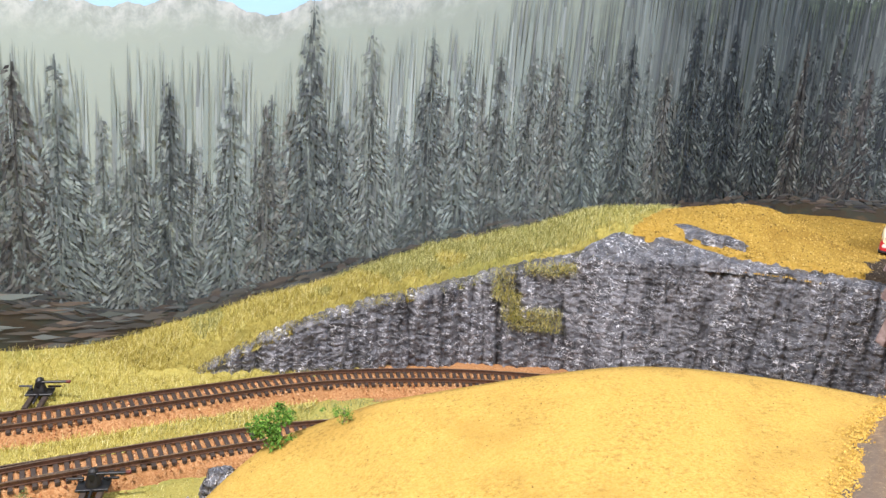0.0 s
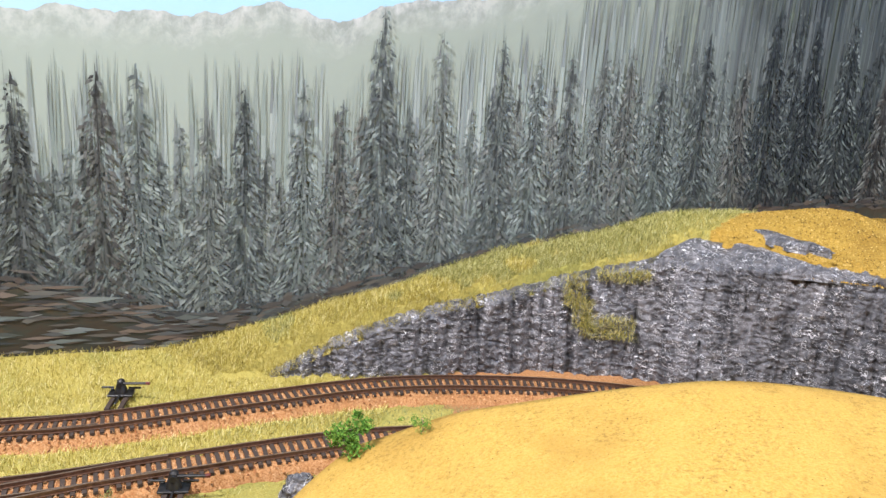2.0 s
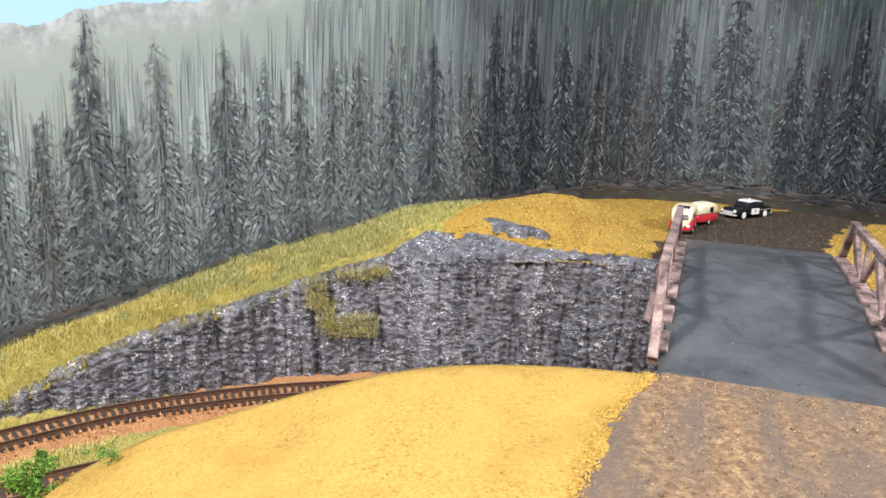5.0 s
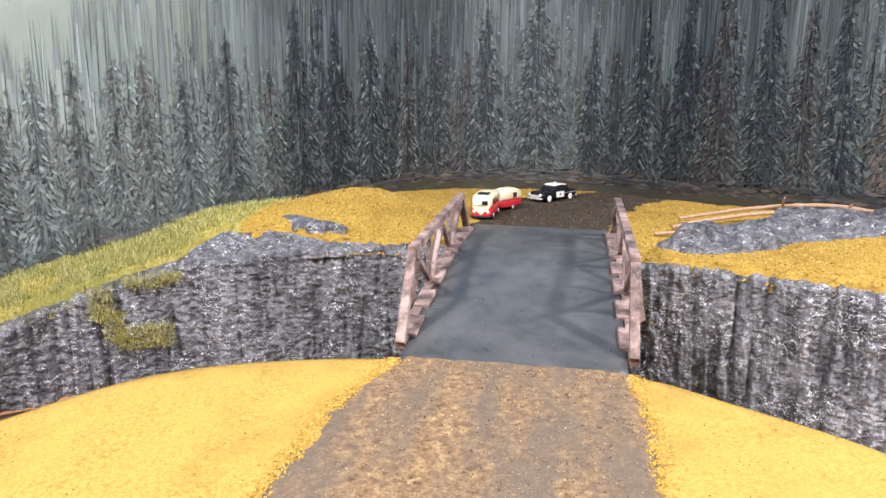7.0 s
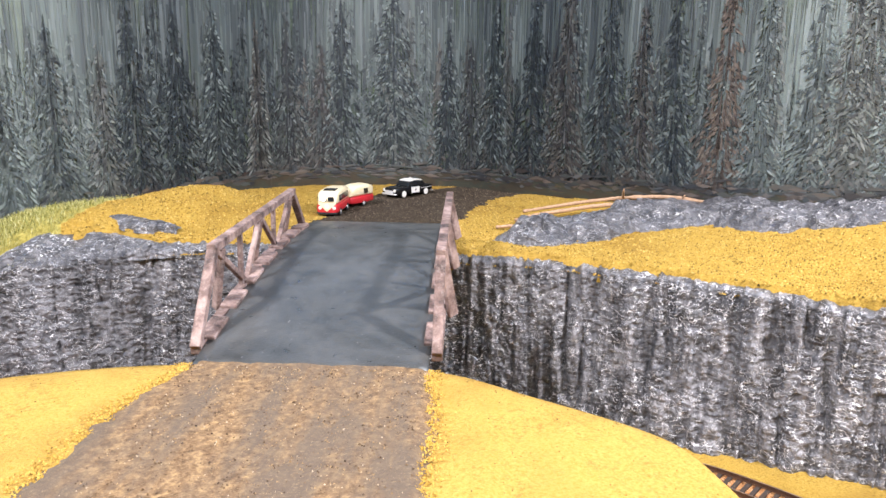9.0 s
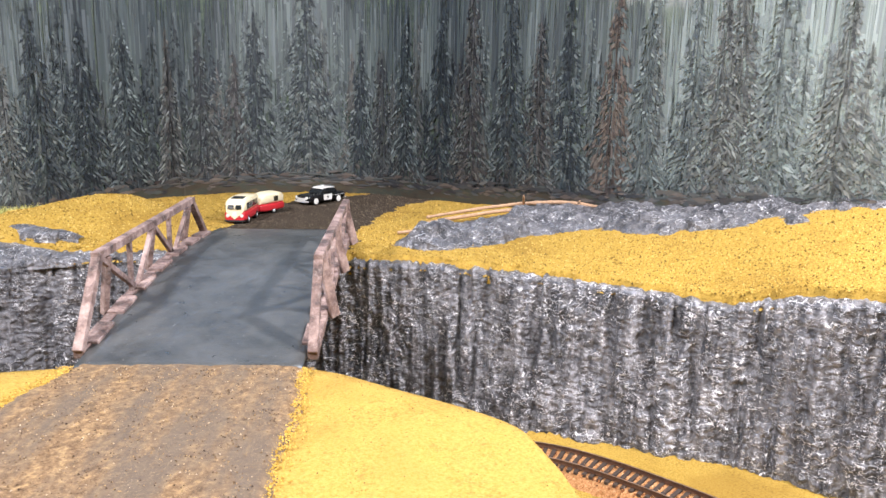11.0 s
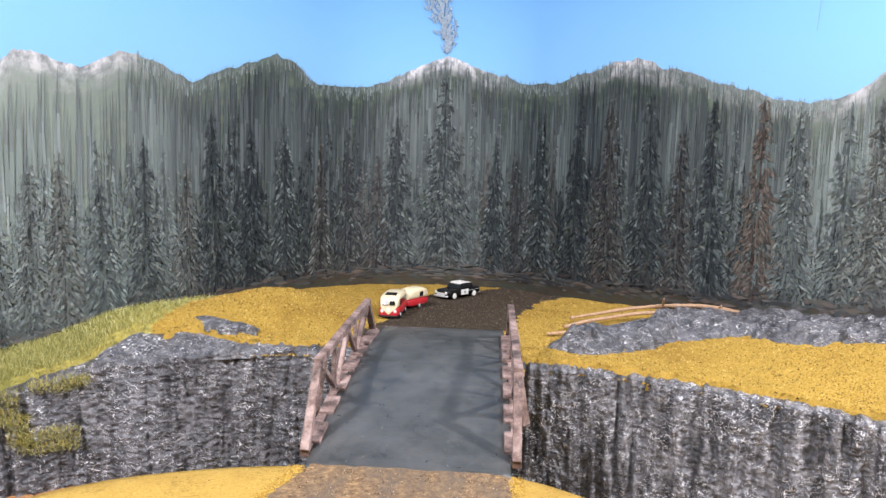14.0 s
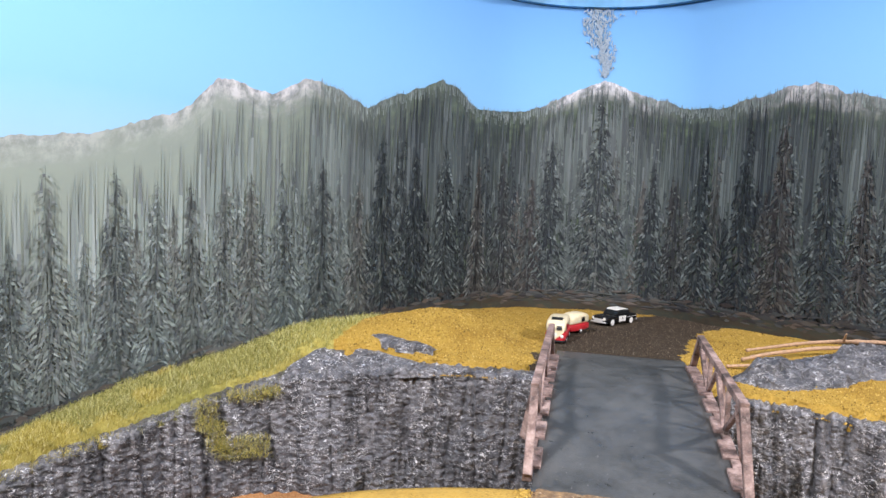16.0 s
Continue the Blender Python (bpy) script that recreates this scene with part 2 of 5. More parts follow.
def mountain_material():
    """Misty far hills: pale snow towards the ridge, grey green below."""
    m = Mat("mountain_paint", 0.75, spec=0.2)
    uv = m.coords("UV")
    sep = m.node("ShaderNodeSeparateXYZ")
    m.link(uv, sep.inputs[0])
    below = sep.outputs["Y"]
    n = m.noise(30, 5, coords=uv, stretch=(1, 3, 1))
    n2 = m.noise(90, 4, coords=uv, stretch=(1, 0.3, 1))
    peaks = [(-0.3, 0.2), (0.1, 0.4), (0.21, 0.45), (0.27, 0.3), (0.345, 0.55), (0.37, 0.95), (0.45, 0.8), (0.50, 0.15), (0.55, 0), (0.765, 0), (0.80, 0.9), (0.855, 1), (0.91, 0.9), (0.945, 0.1), (1.02, 0.1), (1.06, 0.7), (1.11, 1), (1.15, 0.5), (1.22, 0.4), (1.30, 0.6), (1.35, 1), (1.43, 0.9)]
    along_s = m.math("MULTIPLY", m.math("ADD", sep.outputs["X"], 0.75), 1 / 2.7)
    along = m.ramp(along_s, [((q + 0.75) / 2.7, (k, k, k)) for q, k in peaks])
    snow = m.math("MULTIPLY", m.ramp(m.math("ADD", below, m.math("MULTIPLY", n, 0.03)), [(0.016, (1, 1, 1)), (0.040, (0, 0, 0))]),
                  along)
    wood_c = m.ramp(n2, [(0.3, (0.028, 0.041, 0.036)), (0.7, (0.062, 0.084, 0.074))])
    wood_c = m.mix(m.ramp(n, [(0.45, (0, 0, 0)), (0.7, (0.5, 0.5, 0.5))]), wood_c, (0.16, 0.22, 0.13))
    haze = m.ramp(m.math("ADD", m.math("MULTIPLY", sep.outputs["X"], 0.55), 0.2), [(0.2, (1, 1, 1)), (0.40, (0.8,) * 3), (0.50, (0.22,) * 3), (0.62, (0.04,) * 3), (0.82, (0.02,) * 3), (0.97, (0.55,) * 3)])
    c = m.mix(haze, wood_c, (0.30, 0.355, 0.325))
    c = m.mix(snow, c, m.ramp(m.noise(70, 6, 0.7, coords=uv, stretch=(1, 0.8, 1)), [(0.40, (0.20, 0.22, 0.23)), (0.50, (0.42, 0.43, 0.47)), (0.60, (0.70, 0.70, 0.74))]))
    m.color(c).bump(n2, 0.2, 0.0005)
    return m.m


def stroke_material():
    """Brush strokes of the painted trees: u is how dark, v how misty, some glare painted in; each stroke varies a
    little.
    """
    m = Mat("tree_paint", 0.6, spec=0.35)
    uv = m.coords("UV")
    sep = m.node("ShaderNodeSeparateXYZ")
    m.link(uv, sep.inputs[0])
    geo = m.node("ShaderNodeNewGeometry")
    r = geo.outputs["Random Per Island"]
    dark = m.ramp(r, [(0.0, (0.010, 0.015, 0.021)), (0.5, (0.020, 0.028, 0.036)), (0.72, (0.030, 0.043, 0.042)), (0.90, (0.040, 0.052, 0.060)), (1.0, (0.060, 0.074, 0.084))])
    pale = m.ramp(r, [(0.0, (0.20, 0.235, 0.25)), (0.5, (0.255, 0.32, 0.30)), (1.0, (0.35, 0.41, 0.415))])
    brown = m.ramp(r, [(0.0, (0.06, 0.04, 0.03)), (1.0, (0.18, 0.13, 0.10))])
    c = m.mix(sep.outputs["Y"], dark, pale)
    c = m.mix(sep.outputs["X"], c, brown)
    m.color(c).bump(m.noise(900, 3), 0.4, 0.0004)
    return m.m


def floor_paint_material():
    m = Mat("undergrowth_paint", 0.7, spec=0.3)
    uv = m.coords("UV")
    n = m.noise(25, 5, coords=uv, stretch=(1, 2.5, 1))
    m.color(m.ramp(n, [(0.30, (0.022, 0.024, 0.019)), (0.46, (0.050, 0.040, 0.027)), (0.56, (0.040, 0.046, 0.036)), (0.66, (0.085, 0.062, 0.036)), (0.85, (0.12, 0.12, 0.095))]))
    return m.m


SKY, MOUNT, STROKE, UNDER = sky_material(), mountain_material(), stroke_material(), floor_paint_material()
S_MIN, S_MAX = -0.75, 1.95
RIDGE = [(-0.75, 0.25), (-0.3, 0.24), (-0.076, 0.245), (0.064, 0.252), (0.102, 0.263), (0.14, 0.254), (0.16, 0.255), (0.18, 0.266), (0.215, 0.274), (0.25, 0.277), (0.28, 0.285),
         (0.304, 0.291), (0.342, 0.307), (0.366, 0.333), (0.384, 0.333), (0.42, 0.327), (0.452, 0.344), (0.484, 0.341), (0.526, 0.326), (0.57, 0.343), (0.608, 0.356), (0.628, 0.364), (0.656, 0.355), (0.682, 0.339),
         (0.722, 0.338), (0.762, 0.343), (0.81, 0.366), (0.856, 0.386), (0.886, 0.375), (0.944, 0.352), (0.998, 0.348), (1.064, 0.362), (1.106, 0.367), (1.146, 0.354), (1.208, 0.334), (1.248, 0.322),
         (1.28, 0.315), (1.3, 0.318), (1.326, 0.327), (1.346, 0.344), (1.37, 0.362), (1.45, 0.345), (1.6, 0.335), (1.95, 0.34)]
BASE = [(-0.75, 0.06), (-0.1, 0.062), (-0.05, 0.055), (-0.016, 0.04), (0.034, 0.026), (0.094, 0.028), (0.132, 0.038), (0.196, 0.053), (0.27, 0.071),
        (0.348, 0.087), (0.462, 0.104), (0.6, 0.115), (0.75, 0.118), (0.87, 0.117), (1.0, 0.120), (1.2, 0.128), (1.30, 0.136), (1.45, 0.148), (1.95, 0.15)]


def along(table, s):
    for (a, p), (b, q) in zip(table, table[1:]):
        if s <= b:
            u = (s - a) / (b - a)
            return p + (q - p) * u
    return table[-1][1]


ss = [S_MIN + (S_MAX - S_MIN) * i / 300 for i in range(301)]
zs = [-0.08, 0.1, 0.25, WALL_TOP]
back = ribbon_object("wall_backdrop", ss, zs, 0.0, SKY)
add_uv(back, lambda i: (ss[i // 4], zs[i % 4]))
back.modifiers.new("thick", "SOLIDIFY").thickness = 0.006
back.modifiers["thick"].offset = -1
tagged(back, "curved wall panel painted with blue sky behind the layout", "backdrop", kind="structure")


def ridge_z(s):
    return along(RIDGE, s) + 0.004 * fbm(s * 40, 3.3, 0, 4) + 0.0012 * fbm(s * 300, 1.3, 0, 2)


rs = [S_MIN + (S_MAX - S_MIN) * i / 1400 for i in range(1401)]
rv, rt = [], [0, 0.02, 0.06, 0.2, 1.0]
ruv = []
for s in rs:
    z1 = ridge_z(s)
    for k in rt:
        z = z1 + (-0.06 - z1) * k
        rv.append((*wall_point(s, 0.0006), z))
        ruv.append((s, z1 - z))
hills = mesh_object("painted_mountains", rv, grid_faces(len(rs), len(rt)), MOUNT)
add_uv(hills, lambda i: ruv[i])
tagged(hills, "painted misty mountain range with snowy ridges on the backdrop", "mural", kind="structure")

uv_, uu = [], []
for s in rs:
    b = along(BASE, s) + 0.003 + 0.004 * fbm(s * 25, 7, 0, 3) + 0.0025 * fbm(s * 160, 7, 2, 3)
    for k in range(4):
        z = b + (-0.06 - b) * k / 3
        uv_.append((*wall_point(s, 0.0046), z))
        uu.append((s, z))
under = mesh_object("painted_undergrowth", uv_, grid_faces(len(rs), 4), UNDER)
add_uv(under, lambda i: uu[i])
tagged(under, "painted brown and green forest floor on the backdrop", "mural", kind="structure")


class Strokes:
    """Flat brush strokes on the painted wall, gathered into one mesh."""

    def __init__(self):
        self.v, self.f, self.uv = [], [], []

    def stroke(self, s0, z0, s1, z1, w0, w1, off, brown, mist):
        ds, dz = s1 - s0, z1 - z0
        ln = math.hypot(ds, dz) or 1e-6
        px, pz = -dz / ln, ds / ln
        k = len(self.v)
        for s, z, w in ((s0, z0, w0), (s1, z1, w1)):
            for sg in (-1, 1):
                self.v.append((*wall_point(s + sg * px * w / 2, off), z + sg * pz * w / 2))
                self.uv.append((brown, mist))
        self.f.append((k, k + 1, k + 3, k + 2))

    def dab(self, s0, z0, s1, z1, w, off, brown, mist):
        """A short mark of the brush, pointed at both ends."""
        ds, dz = s1 - s0, z1 - z0
        ln = math.hypot(ds, dz) or 1e-6
        px, pz = -dz / ln * w / 2, ds / ln * w / 2
        sm, zm = s0 + ds * 0.4, z0 + dz * 0.4
        k = len(self.v)
        for s, z in ((s0, z0), (sm + px, zm + pz), (s1, z1), (sm - px, zm - pz)):
            self.v.append((*wall_point(s, off), z))
            self.uv.append((brown, mist))
        self.f.append((k, k + 1, k + 2, k + 3))

    def build(self, name, label, paint=None):
        ob = mesh_object(name, self.v, self.f, paint or STROKE)
        add_uv(ob, lambda i: self.uv[i])
        return tagged(ob, label, "mural", kind="structure")


# Mural mist; near 0.35 and past 1.3 lamp glare is painted into it.
def mist_glare_at(s):
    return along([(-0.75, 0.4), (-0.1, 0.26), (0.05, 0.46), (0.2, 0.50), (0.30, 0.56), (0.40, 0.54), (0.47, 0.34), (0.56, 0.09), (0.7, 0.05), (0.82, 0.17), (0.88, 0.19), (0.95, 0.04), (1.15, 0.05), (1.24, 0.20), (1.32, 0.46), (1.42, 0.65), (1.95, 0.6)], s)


rng = random.Random(11)
far = Strokes()
for k in range(5200):
    s = rng.uniform(S_MIN, S_MAX)
    top = along(RIDGE, s) - abs(rng.gauss(0.012, 0.03)) - 0.025 * smooth01(0.5, 0.2, s)
    ln = rng.uniform(0.02, 0.09)
    low = max(along(BASE, s) - 0.004, top - ln - 0.05)
    if s < 0.46 and rng.random() < 0.72:
        continue
    w = rng.uniform(0.0006, 0.0034)
    haze = min(1, max(0, mist_glare_at(s) + 0.06 + 0.30 * smooth01(0.42, 0.28, s) + 0.2 * smooth01(1.26, 1.36, s) + 0.10 * math.sin(s * 61) * math.sin(s * 23) + rng.gauss(0, 0.04)))
    knee = top + (low - top) * rng.uniform(0.3, 0.6)
    x = s + rng.gauss(0, 0.0008)
    off = 0.0012 + 0.0006 * rng.random()
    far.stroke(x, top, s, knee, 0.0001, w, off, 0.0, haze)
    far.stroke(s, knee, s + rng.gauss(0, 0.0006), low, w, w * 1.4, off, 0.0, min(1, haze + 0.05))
for k in range(1500):
    # tiny tree tops along the ridge, fewer where the peaks are snowy
    s = rng.uniform(0.47, 1.30)
    if abs(s - 0.855) < 0.05 or (abs(s - 1.11) < 0.03 and rng.random() < 0.7) or (abs(s - 0.37) < 0.02 and rng.random() < 0.6):
        continue
    z = ridge_z(s) - rng.random() ** 2 * 0.010
    far.stroke(s, z + rng.uniform(0.0008, 0.0042), s, z - rng.uniform(0.002, 0.008), 0.0002, rng.uniform(0.0006, 0.0014), 0.0012 + 0.0006 * rng.random(), 0.0, min(1, mist_glare_at(s) + rng.uniform(0.45, 0.7)))
far.build("painted_far_trees", "painted misty far tree trunks on the backdrop")


def painted_tree(st, s, base, top, half, brown, mist, layer):
    """One conifer: a soft dark body, then short feathered strokes that droop from the trunk, pale ones over dark ones."""
    h = top - base
    off = 0.0019 + 0.0012 * layer
    lean = rng.gauss(-0.01, 0.012) * h
    wob = rng.uniform(0, 6.28)

    def reach_at(u):
        return half * (0.04 + 0.96 * min(1, u * 1.12) ** 0.8) * (1 + 0.20 * math.sin(u * 21 + wob) + 0.12 * math.sin(u * 47 + 2 * wob))

    st.stroke(s + lean, top, s + lean * 0.5, (top + base) / 2, 0.0003, 0.0012, off, brown, max(0, mist - 0.2))
    for k in range(int(h / 0.0016)):
        u = rng.random() ** 0.7
        z, c = top - u * h, s + lean * (1 - u)
        r = reach_at(u)
        x = c + rng.gauss(0, 0.42) * r
        ln = rng.uniform(0.006, 0.020)
        z1 = max(base - 0.003, z - ln)
        st.stroke(x, z, x + (x - c) * 0.25, z1, 0.0006, rng.uniform(0.0016, 0.0040), off, brown * 0.8, min(1, max(0, mist - 0.06 - 0.06 * layer + rng.gauss(0, 0.03))))
    n = int(h * half / 0.0000140)
    tone = rng.gauss(0, 0.08)
    for k in range(n):
        u = rng.random() ** 0.62
        r = reach_at(u)
        a = rng.random() ** 0.8
        sg = rng.choice((-1, 1))
        low = smooth01(0.80, 1.0, u)
        c = s + lean * (1 - u)
        x0, z0 = c + sg * r * a * 0.86, top - u * h - r * a * rng.uniform(0.35, 0.75)
        ln = rng.uniform(0.004, 0.012) * (0.45 + 0.6 * u)
        ang = radians(rng.gauss(47, 7) + 8 * math.sin(z0 * 160 + wob))
        x1, z1 = x0 + sg * ln * math.cos(ang), z0 - ln * math.sin(ang)
        if z1 < base - 0.003:
            continue
        patch_tone = 0.13 * math.sin(z0 * 310 + wob) * math.sin(x0 * 240 + 2 * wob)
        lit = (0.22 if rng.random() < 0.16 + 0.34 * a else -0.13) * (0.5 + 0.6 * layer)
        w = rng.uniform(0.0009, 0.0025)
        st.dab(x0, z0, x1, z1, w * 1.15, off + 0.0002 + 0.0006 * rng.random(), min(1, brown + 0.55 * low * rng.random()),
                  min(1, max(0, (mist + tone + patch_tone + lit * (0.5 + rng.random())) * (1 - 0.45 * low))))


mid = Strokes()
s = S_MIN
while s < S_MAX:
    b = along(BASE, s)
    t = b + (along(RIDGE, s) - b) * rng.uniform(0.45, 0.74 + 0.12 * smooth01(0.45, 0.6, s))
    painted_tree(mid, s, b + rng.uniform(0, 0.012), t, rng.uniform(0.010, 0.018), 0.4 * rng.random() ** 6, min(1, mist_glare_at(s) + rng.uniform(0.0, 0.18)), 0)
    s += rng.uniform(0.008, 0.016)
mid.build("painted_mid_trees", "painted grey green conifers in the middle of the mural")

near = Strokes()
# the conifers that stand out: place along the wall, top
TALL = [(-0.30, 0.215), (-0.18, 0.20), (-0.066, 0.206), (-0.016, 0.213), (0.008, 0.215), (0.056, 0.19), (0.082, 0.206), (0.124, 0.211), (0.15, 0.19), (0.182, 0.268), (0.206, 0.20), (0.234, 0.253), (0.28, 0.253), (0.312, 0.243),
        (0.346, 0.243), (0.375, 0.25), (0.402, 0.256), (0.436, 0.235), (0.476, 0.272), (0.52, 0.25), (0.55, 0.30), (0.594, 0.285), (0.64, 0.30), (0.69, 0.27), (0.73, 0.297), (0.77, 0.27), (0.796, 0.318), (0.858, 0.366), (0.922, 0.283)]
TALL += [(0.955, 0.27), (0.988, 0.30), (1.038, 0.336), (1.082, 0.34), (1.132, 0.335), (1.165, 0.30), (1.20, 0.324), (1.245, 0.325), (1.277, 0.313), (1.318, 0.315), (1.338, 0.318), (1.357, 0.326), (1.384, 0.326), (1.43, 0.31)]
for s, t in TALL:
    wide = (t - along(BASE, s)) * rng.uniform(0.095, 0.135) + 0.003
    br = 0.65 if abs(s - 1.245) < 0.01 else rng.choice((0, 0, 0, 0.1, 0.22))
    painted_tree(near, s, along(BASE, s) - 0.002, t, wide, br, max(0, mist_glare_at(s) + rng.choice((-0.13, -0.09, -0.05, 0.10))), 1)
near.build("painted_near_trees", "painted dark conifers with visible brush strokes on the backdrop")

# the smoke of the painted volcano
smoke = Strokes()
for k in range(520):
    u = rng.random()
    z = 0.386 + u * 0.082
    c = 0.854 - 0.009 * u + 0.004 * math.sin(u * 7)
    w = 0.003 + 0.019 * u
    x = c + rng.gauss(0, w * 0.55)
    smoke.stroke(x, z, x + rng.gauss(0, 0.002), z + rng.uniform(0.002, 0.007), 0.0003, rng.uniform(0.0008, 0.003), 0.0016 + 0.001 * rng.random(), 0.0, rng.uniform(0.35, 1.0))
smoke.build("painted_smoke", "painted grey smoke plume above the snowy volcano", plain("smoke_paint", (0.24, 0.31, 0.39), 0.7, 0, 400, 0.35))

# flat smudges that blur the foot of the painted woods
dabs = Strokes()
for k in range(1500):
    s = rng.uniform(S_MIN, S_MAX)
    z = along(BASE, s) + rng.gauss(0.002, 0.004)
    ln = rng.uniform(0.006, 0.024)
    dabs.dab(s, z, s + ln, z + along(BASE, s + ln) - along(BASE, s) + rng.gauss(0, 0.0012), rng.uniform(0.002, 0.006), 0.0047 + 0.0006 * rng.random(), rng.choice((0.1, 0.2, 0.35, 0.55)), max(0, 0.25 * mist_glare_at(s) + rng.gauss(0.0, 0.03)))
dabs.build("painted_scrub", "painted dark scrub brushed over the foot of the woods")

# brush marks of the painted pond and its banks
pond = Strokes()
for k in range(420):
    s, z = rng.uniform(-0.40, 0.06), rng.uniform(0.004, 0.060)
    z *= 1 - 0.45 * smooth01(-0.05, 0.05, s)
    ln = rng.uniform(0.008, 0.034)
    pond.dab(s, z, s + ln, z + rng.gauss(0, 0.0008), rng.uniform(0.0012, 0.0048), 0.0052 + 0.0006 * rng.random(), rng.choice((0.1, 0.3, 0.5, 0.8)), rng.choice((0.1, 0.25, 0.4, 0.55)))
pond.build("painted_pond", "painted pond and brown banks in horizontal brush strokes")
seam = Strokes()
seam.stroke(1.288, 0.462, 1.283, 0.375, 0.0003, 0.0003, 0.0016, 0.0, 0.8)
seam.build("backdrop_seam", "thin dark seam in the painted sky")

# strip of sky board that closes the top of the backdrop
cv, n_top = [], 121
cs = [S_MIN + (S_MAX - S_MIN) * i / (n_top - 1) for i in range(n_top)]
for s in cs:
    for off, z in ((-0.01, WALL_TOP), (0.007, WALL_TOP + 0.001), (0.007, WALL_TOP + 0.03), (-0.01, WALL_TOP + 0.03)):
        cv.append((*wall_point(s, off), z))
cf = [(i * 4 + j, (i + 1) * 4 + j, (i + 1) * 4 + (j + 1) % 4, i * 4 + (j + 1) % 4) for i in range(n_top - 1) for j in range(4)]
BLUE_BOARD = plain("deep_blue_paint", (0.10, 0.30, 0.55), 0.5, 0, 20, 0.3)
tagged(mesh_object("ceiling", cv, cf, BLUE_BOARD), "deep blue painted board over the backdrop", "ceiling", kind="structure")

# plain unseen room box added round the layout to bounce the lamps' light
room = bmesh.new()
bmesh.ops.create_cube(room, size=1, matrix=Matrix.Translation((0.3, -0.4, 0.4)) @ Matrix.Diagonal((4.4, 3.6, 2.6, 1)))
bmesh.ops.reverse_faces(room, faces=room.faces)
tagged(part("bounce_room", room, PLASTER, None), "unseen plain pale room box added to bounce the lamps' light", "wall", kind="structure")

# ---------- ground ----------
GROUND_Z = -0.008
TRACK_FAR = [(-0.62, 0.265, 0), (-0.45, 0.32, 0), (-0.30, 0.381, 0), (-0.241, 0.405, 0), (-0.189, 0.428, 0), (-0.105, 0.483, 0), (-0.03, 0.528, 0), (0.04, 0.551, 0), (0.11, 0.562, 0), (0.18, 0.560, 0),
             (0.27, 0.533, 0), (0.36, 0.485, 0), (0.44, 0.42, 0), (0.50, 0.35, 0), (0.535, 0.311, 0), (0.560, 0.252, 0), (0.575, 0.19, 0), (0.585, 0.08, 0), (0.58, -0.2, 0)]
TRACK_NEAR = [(-0.62, 0.20, 0), (-0.45, 0.25, 0), (-0.30, 0.303, 0), (-0.199, 0.345, 0), (-0.123, 0.390, 0), (-0.055, 0.431, 0), (-0.012, 0.452, 0), (0.06, 0.474, 0), (0.13, 0.478, 0),
              (0.2, 0.465, 0), (0.30, 0.41, 0), (0.38, 0.34, 0), (0.44, 0.27, 0), (0.475, 0.19, 0), (0.485, 0.05, 0), (0.48, -0.2, 0)]
far_line, near_line = spline(TRACK_FAR, 0.004), spline(TRACK_NEAR, 0.004)
FAR_N, NEAR_N = np.array([(p.x, p.y) for p in far_line]), np.array([(p.x, p.y) for p in near_line])


def track_gap(x, y):
    return min(np.hypot(FAR_N[:, 0] - x, FAR_N[:, 1] - y).min(), np.hypot(NEAR_N[:, 0] - x, NEAR_N[:, 1] - y).min())


def ground_z(x, y):
    g = smooth01(0.018, 0.04, track_gap(x, y))
    s = (Vector((x, y)) - WALL_A).dot(N1)
    rise = 0.013 * smooth01(0.055, 0.0, s) if x < 0 else 0
    return GROUND_Z + g * (0.004 + 0.0016 * fbm(x * 30, y * 30, 2, 3)) + rise


gx, gy = 220, 150
gv = []
for i in range(gx):
    for j in range(gy):
        x, y = -0.75 + 1.75 * i / (gx - 1), -0.5 + 1.4 * j / (gy - 1)
        gv.append((x, y, ground_z(x, y)))
ground = mesh_object("ground", gv, grid_faces(gx, gy), MEADOW, None, True)
ground.data.materials.append(BALLAST)
ground.data.materials.append(TURF_GOLD)
for poly in ground.data.polygons:
    poly.material_index = 2 if poly.center.x > 0.22 else 1 if poly.center.x > 0.02 + 0.03 * fbm(poly.center.x * 30, poly.center.y * 30, 2, 2) else 0
tagged(ground, "layout board covered in yellow green meadow turf", "ground", kind="structure")


def ballast_strip(name, line, half):
    v = []
    for i, p in enumerate(line):
        d = (line[min(i + 1, len(line) - 1)] - line[max(i - 1, 0)]).normalized()
        nrm = Vector((-d.y, d.x, 0))
        for k in range(15):
            u = k / 14 * 2 - 1
            w = half * (1 + 0.25 * fbm(p.x * 60, p.y * 60, 5 if u > 0 else 9, 3))
            q = p + nrm * u * w
            z = -0.0013 - 0.0075 * max(0, abs(u) - 0.55) ** 1.3 / 0.35 + 0.0010 * fbm(q.x * 420, q.y * 420, 0, 3)
            v.append((q.x, q.y, z))
    ob = mesh_object(name, v, grid_faces(len(line), 15), BALLAST, None, True)
    return tagged(ob, "tan orange gravel ballast under the track", "ballast", kind="structure")


ballast_strip("ballast_far", spline(TRACK_FAR, 0.0025), 0.021)
ballast_strip("ballast_near", spline(TRACK_NEAR, 0.0025), 0.021)

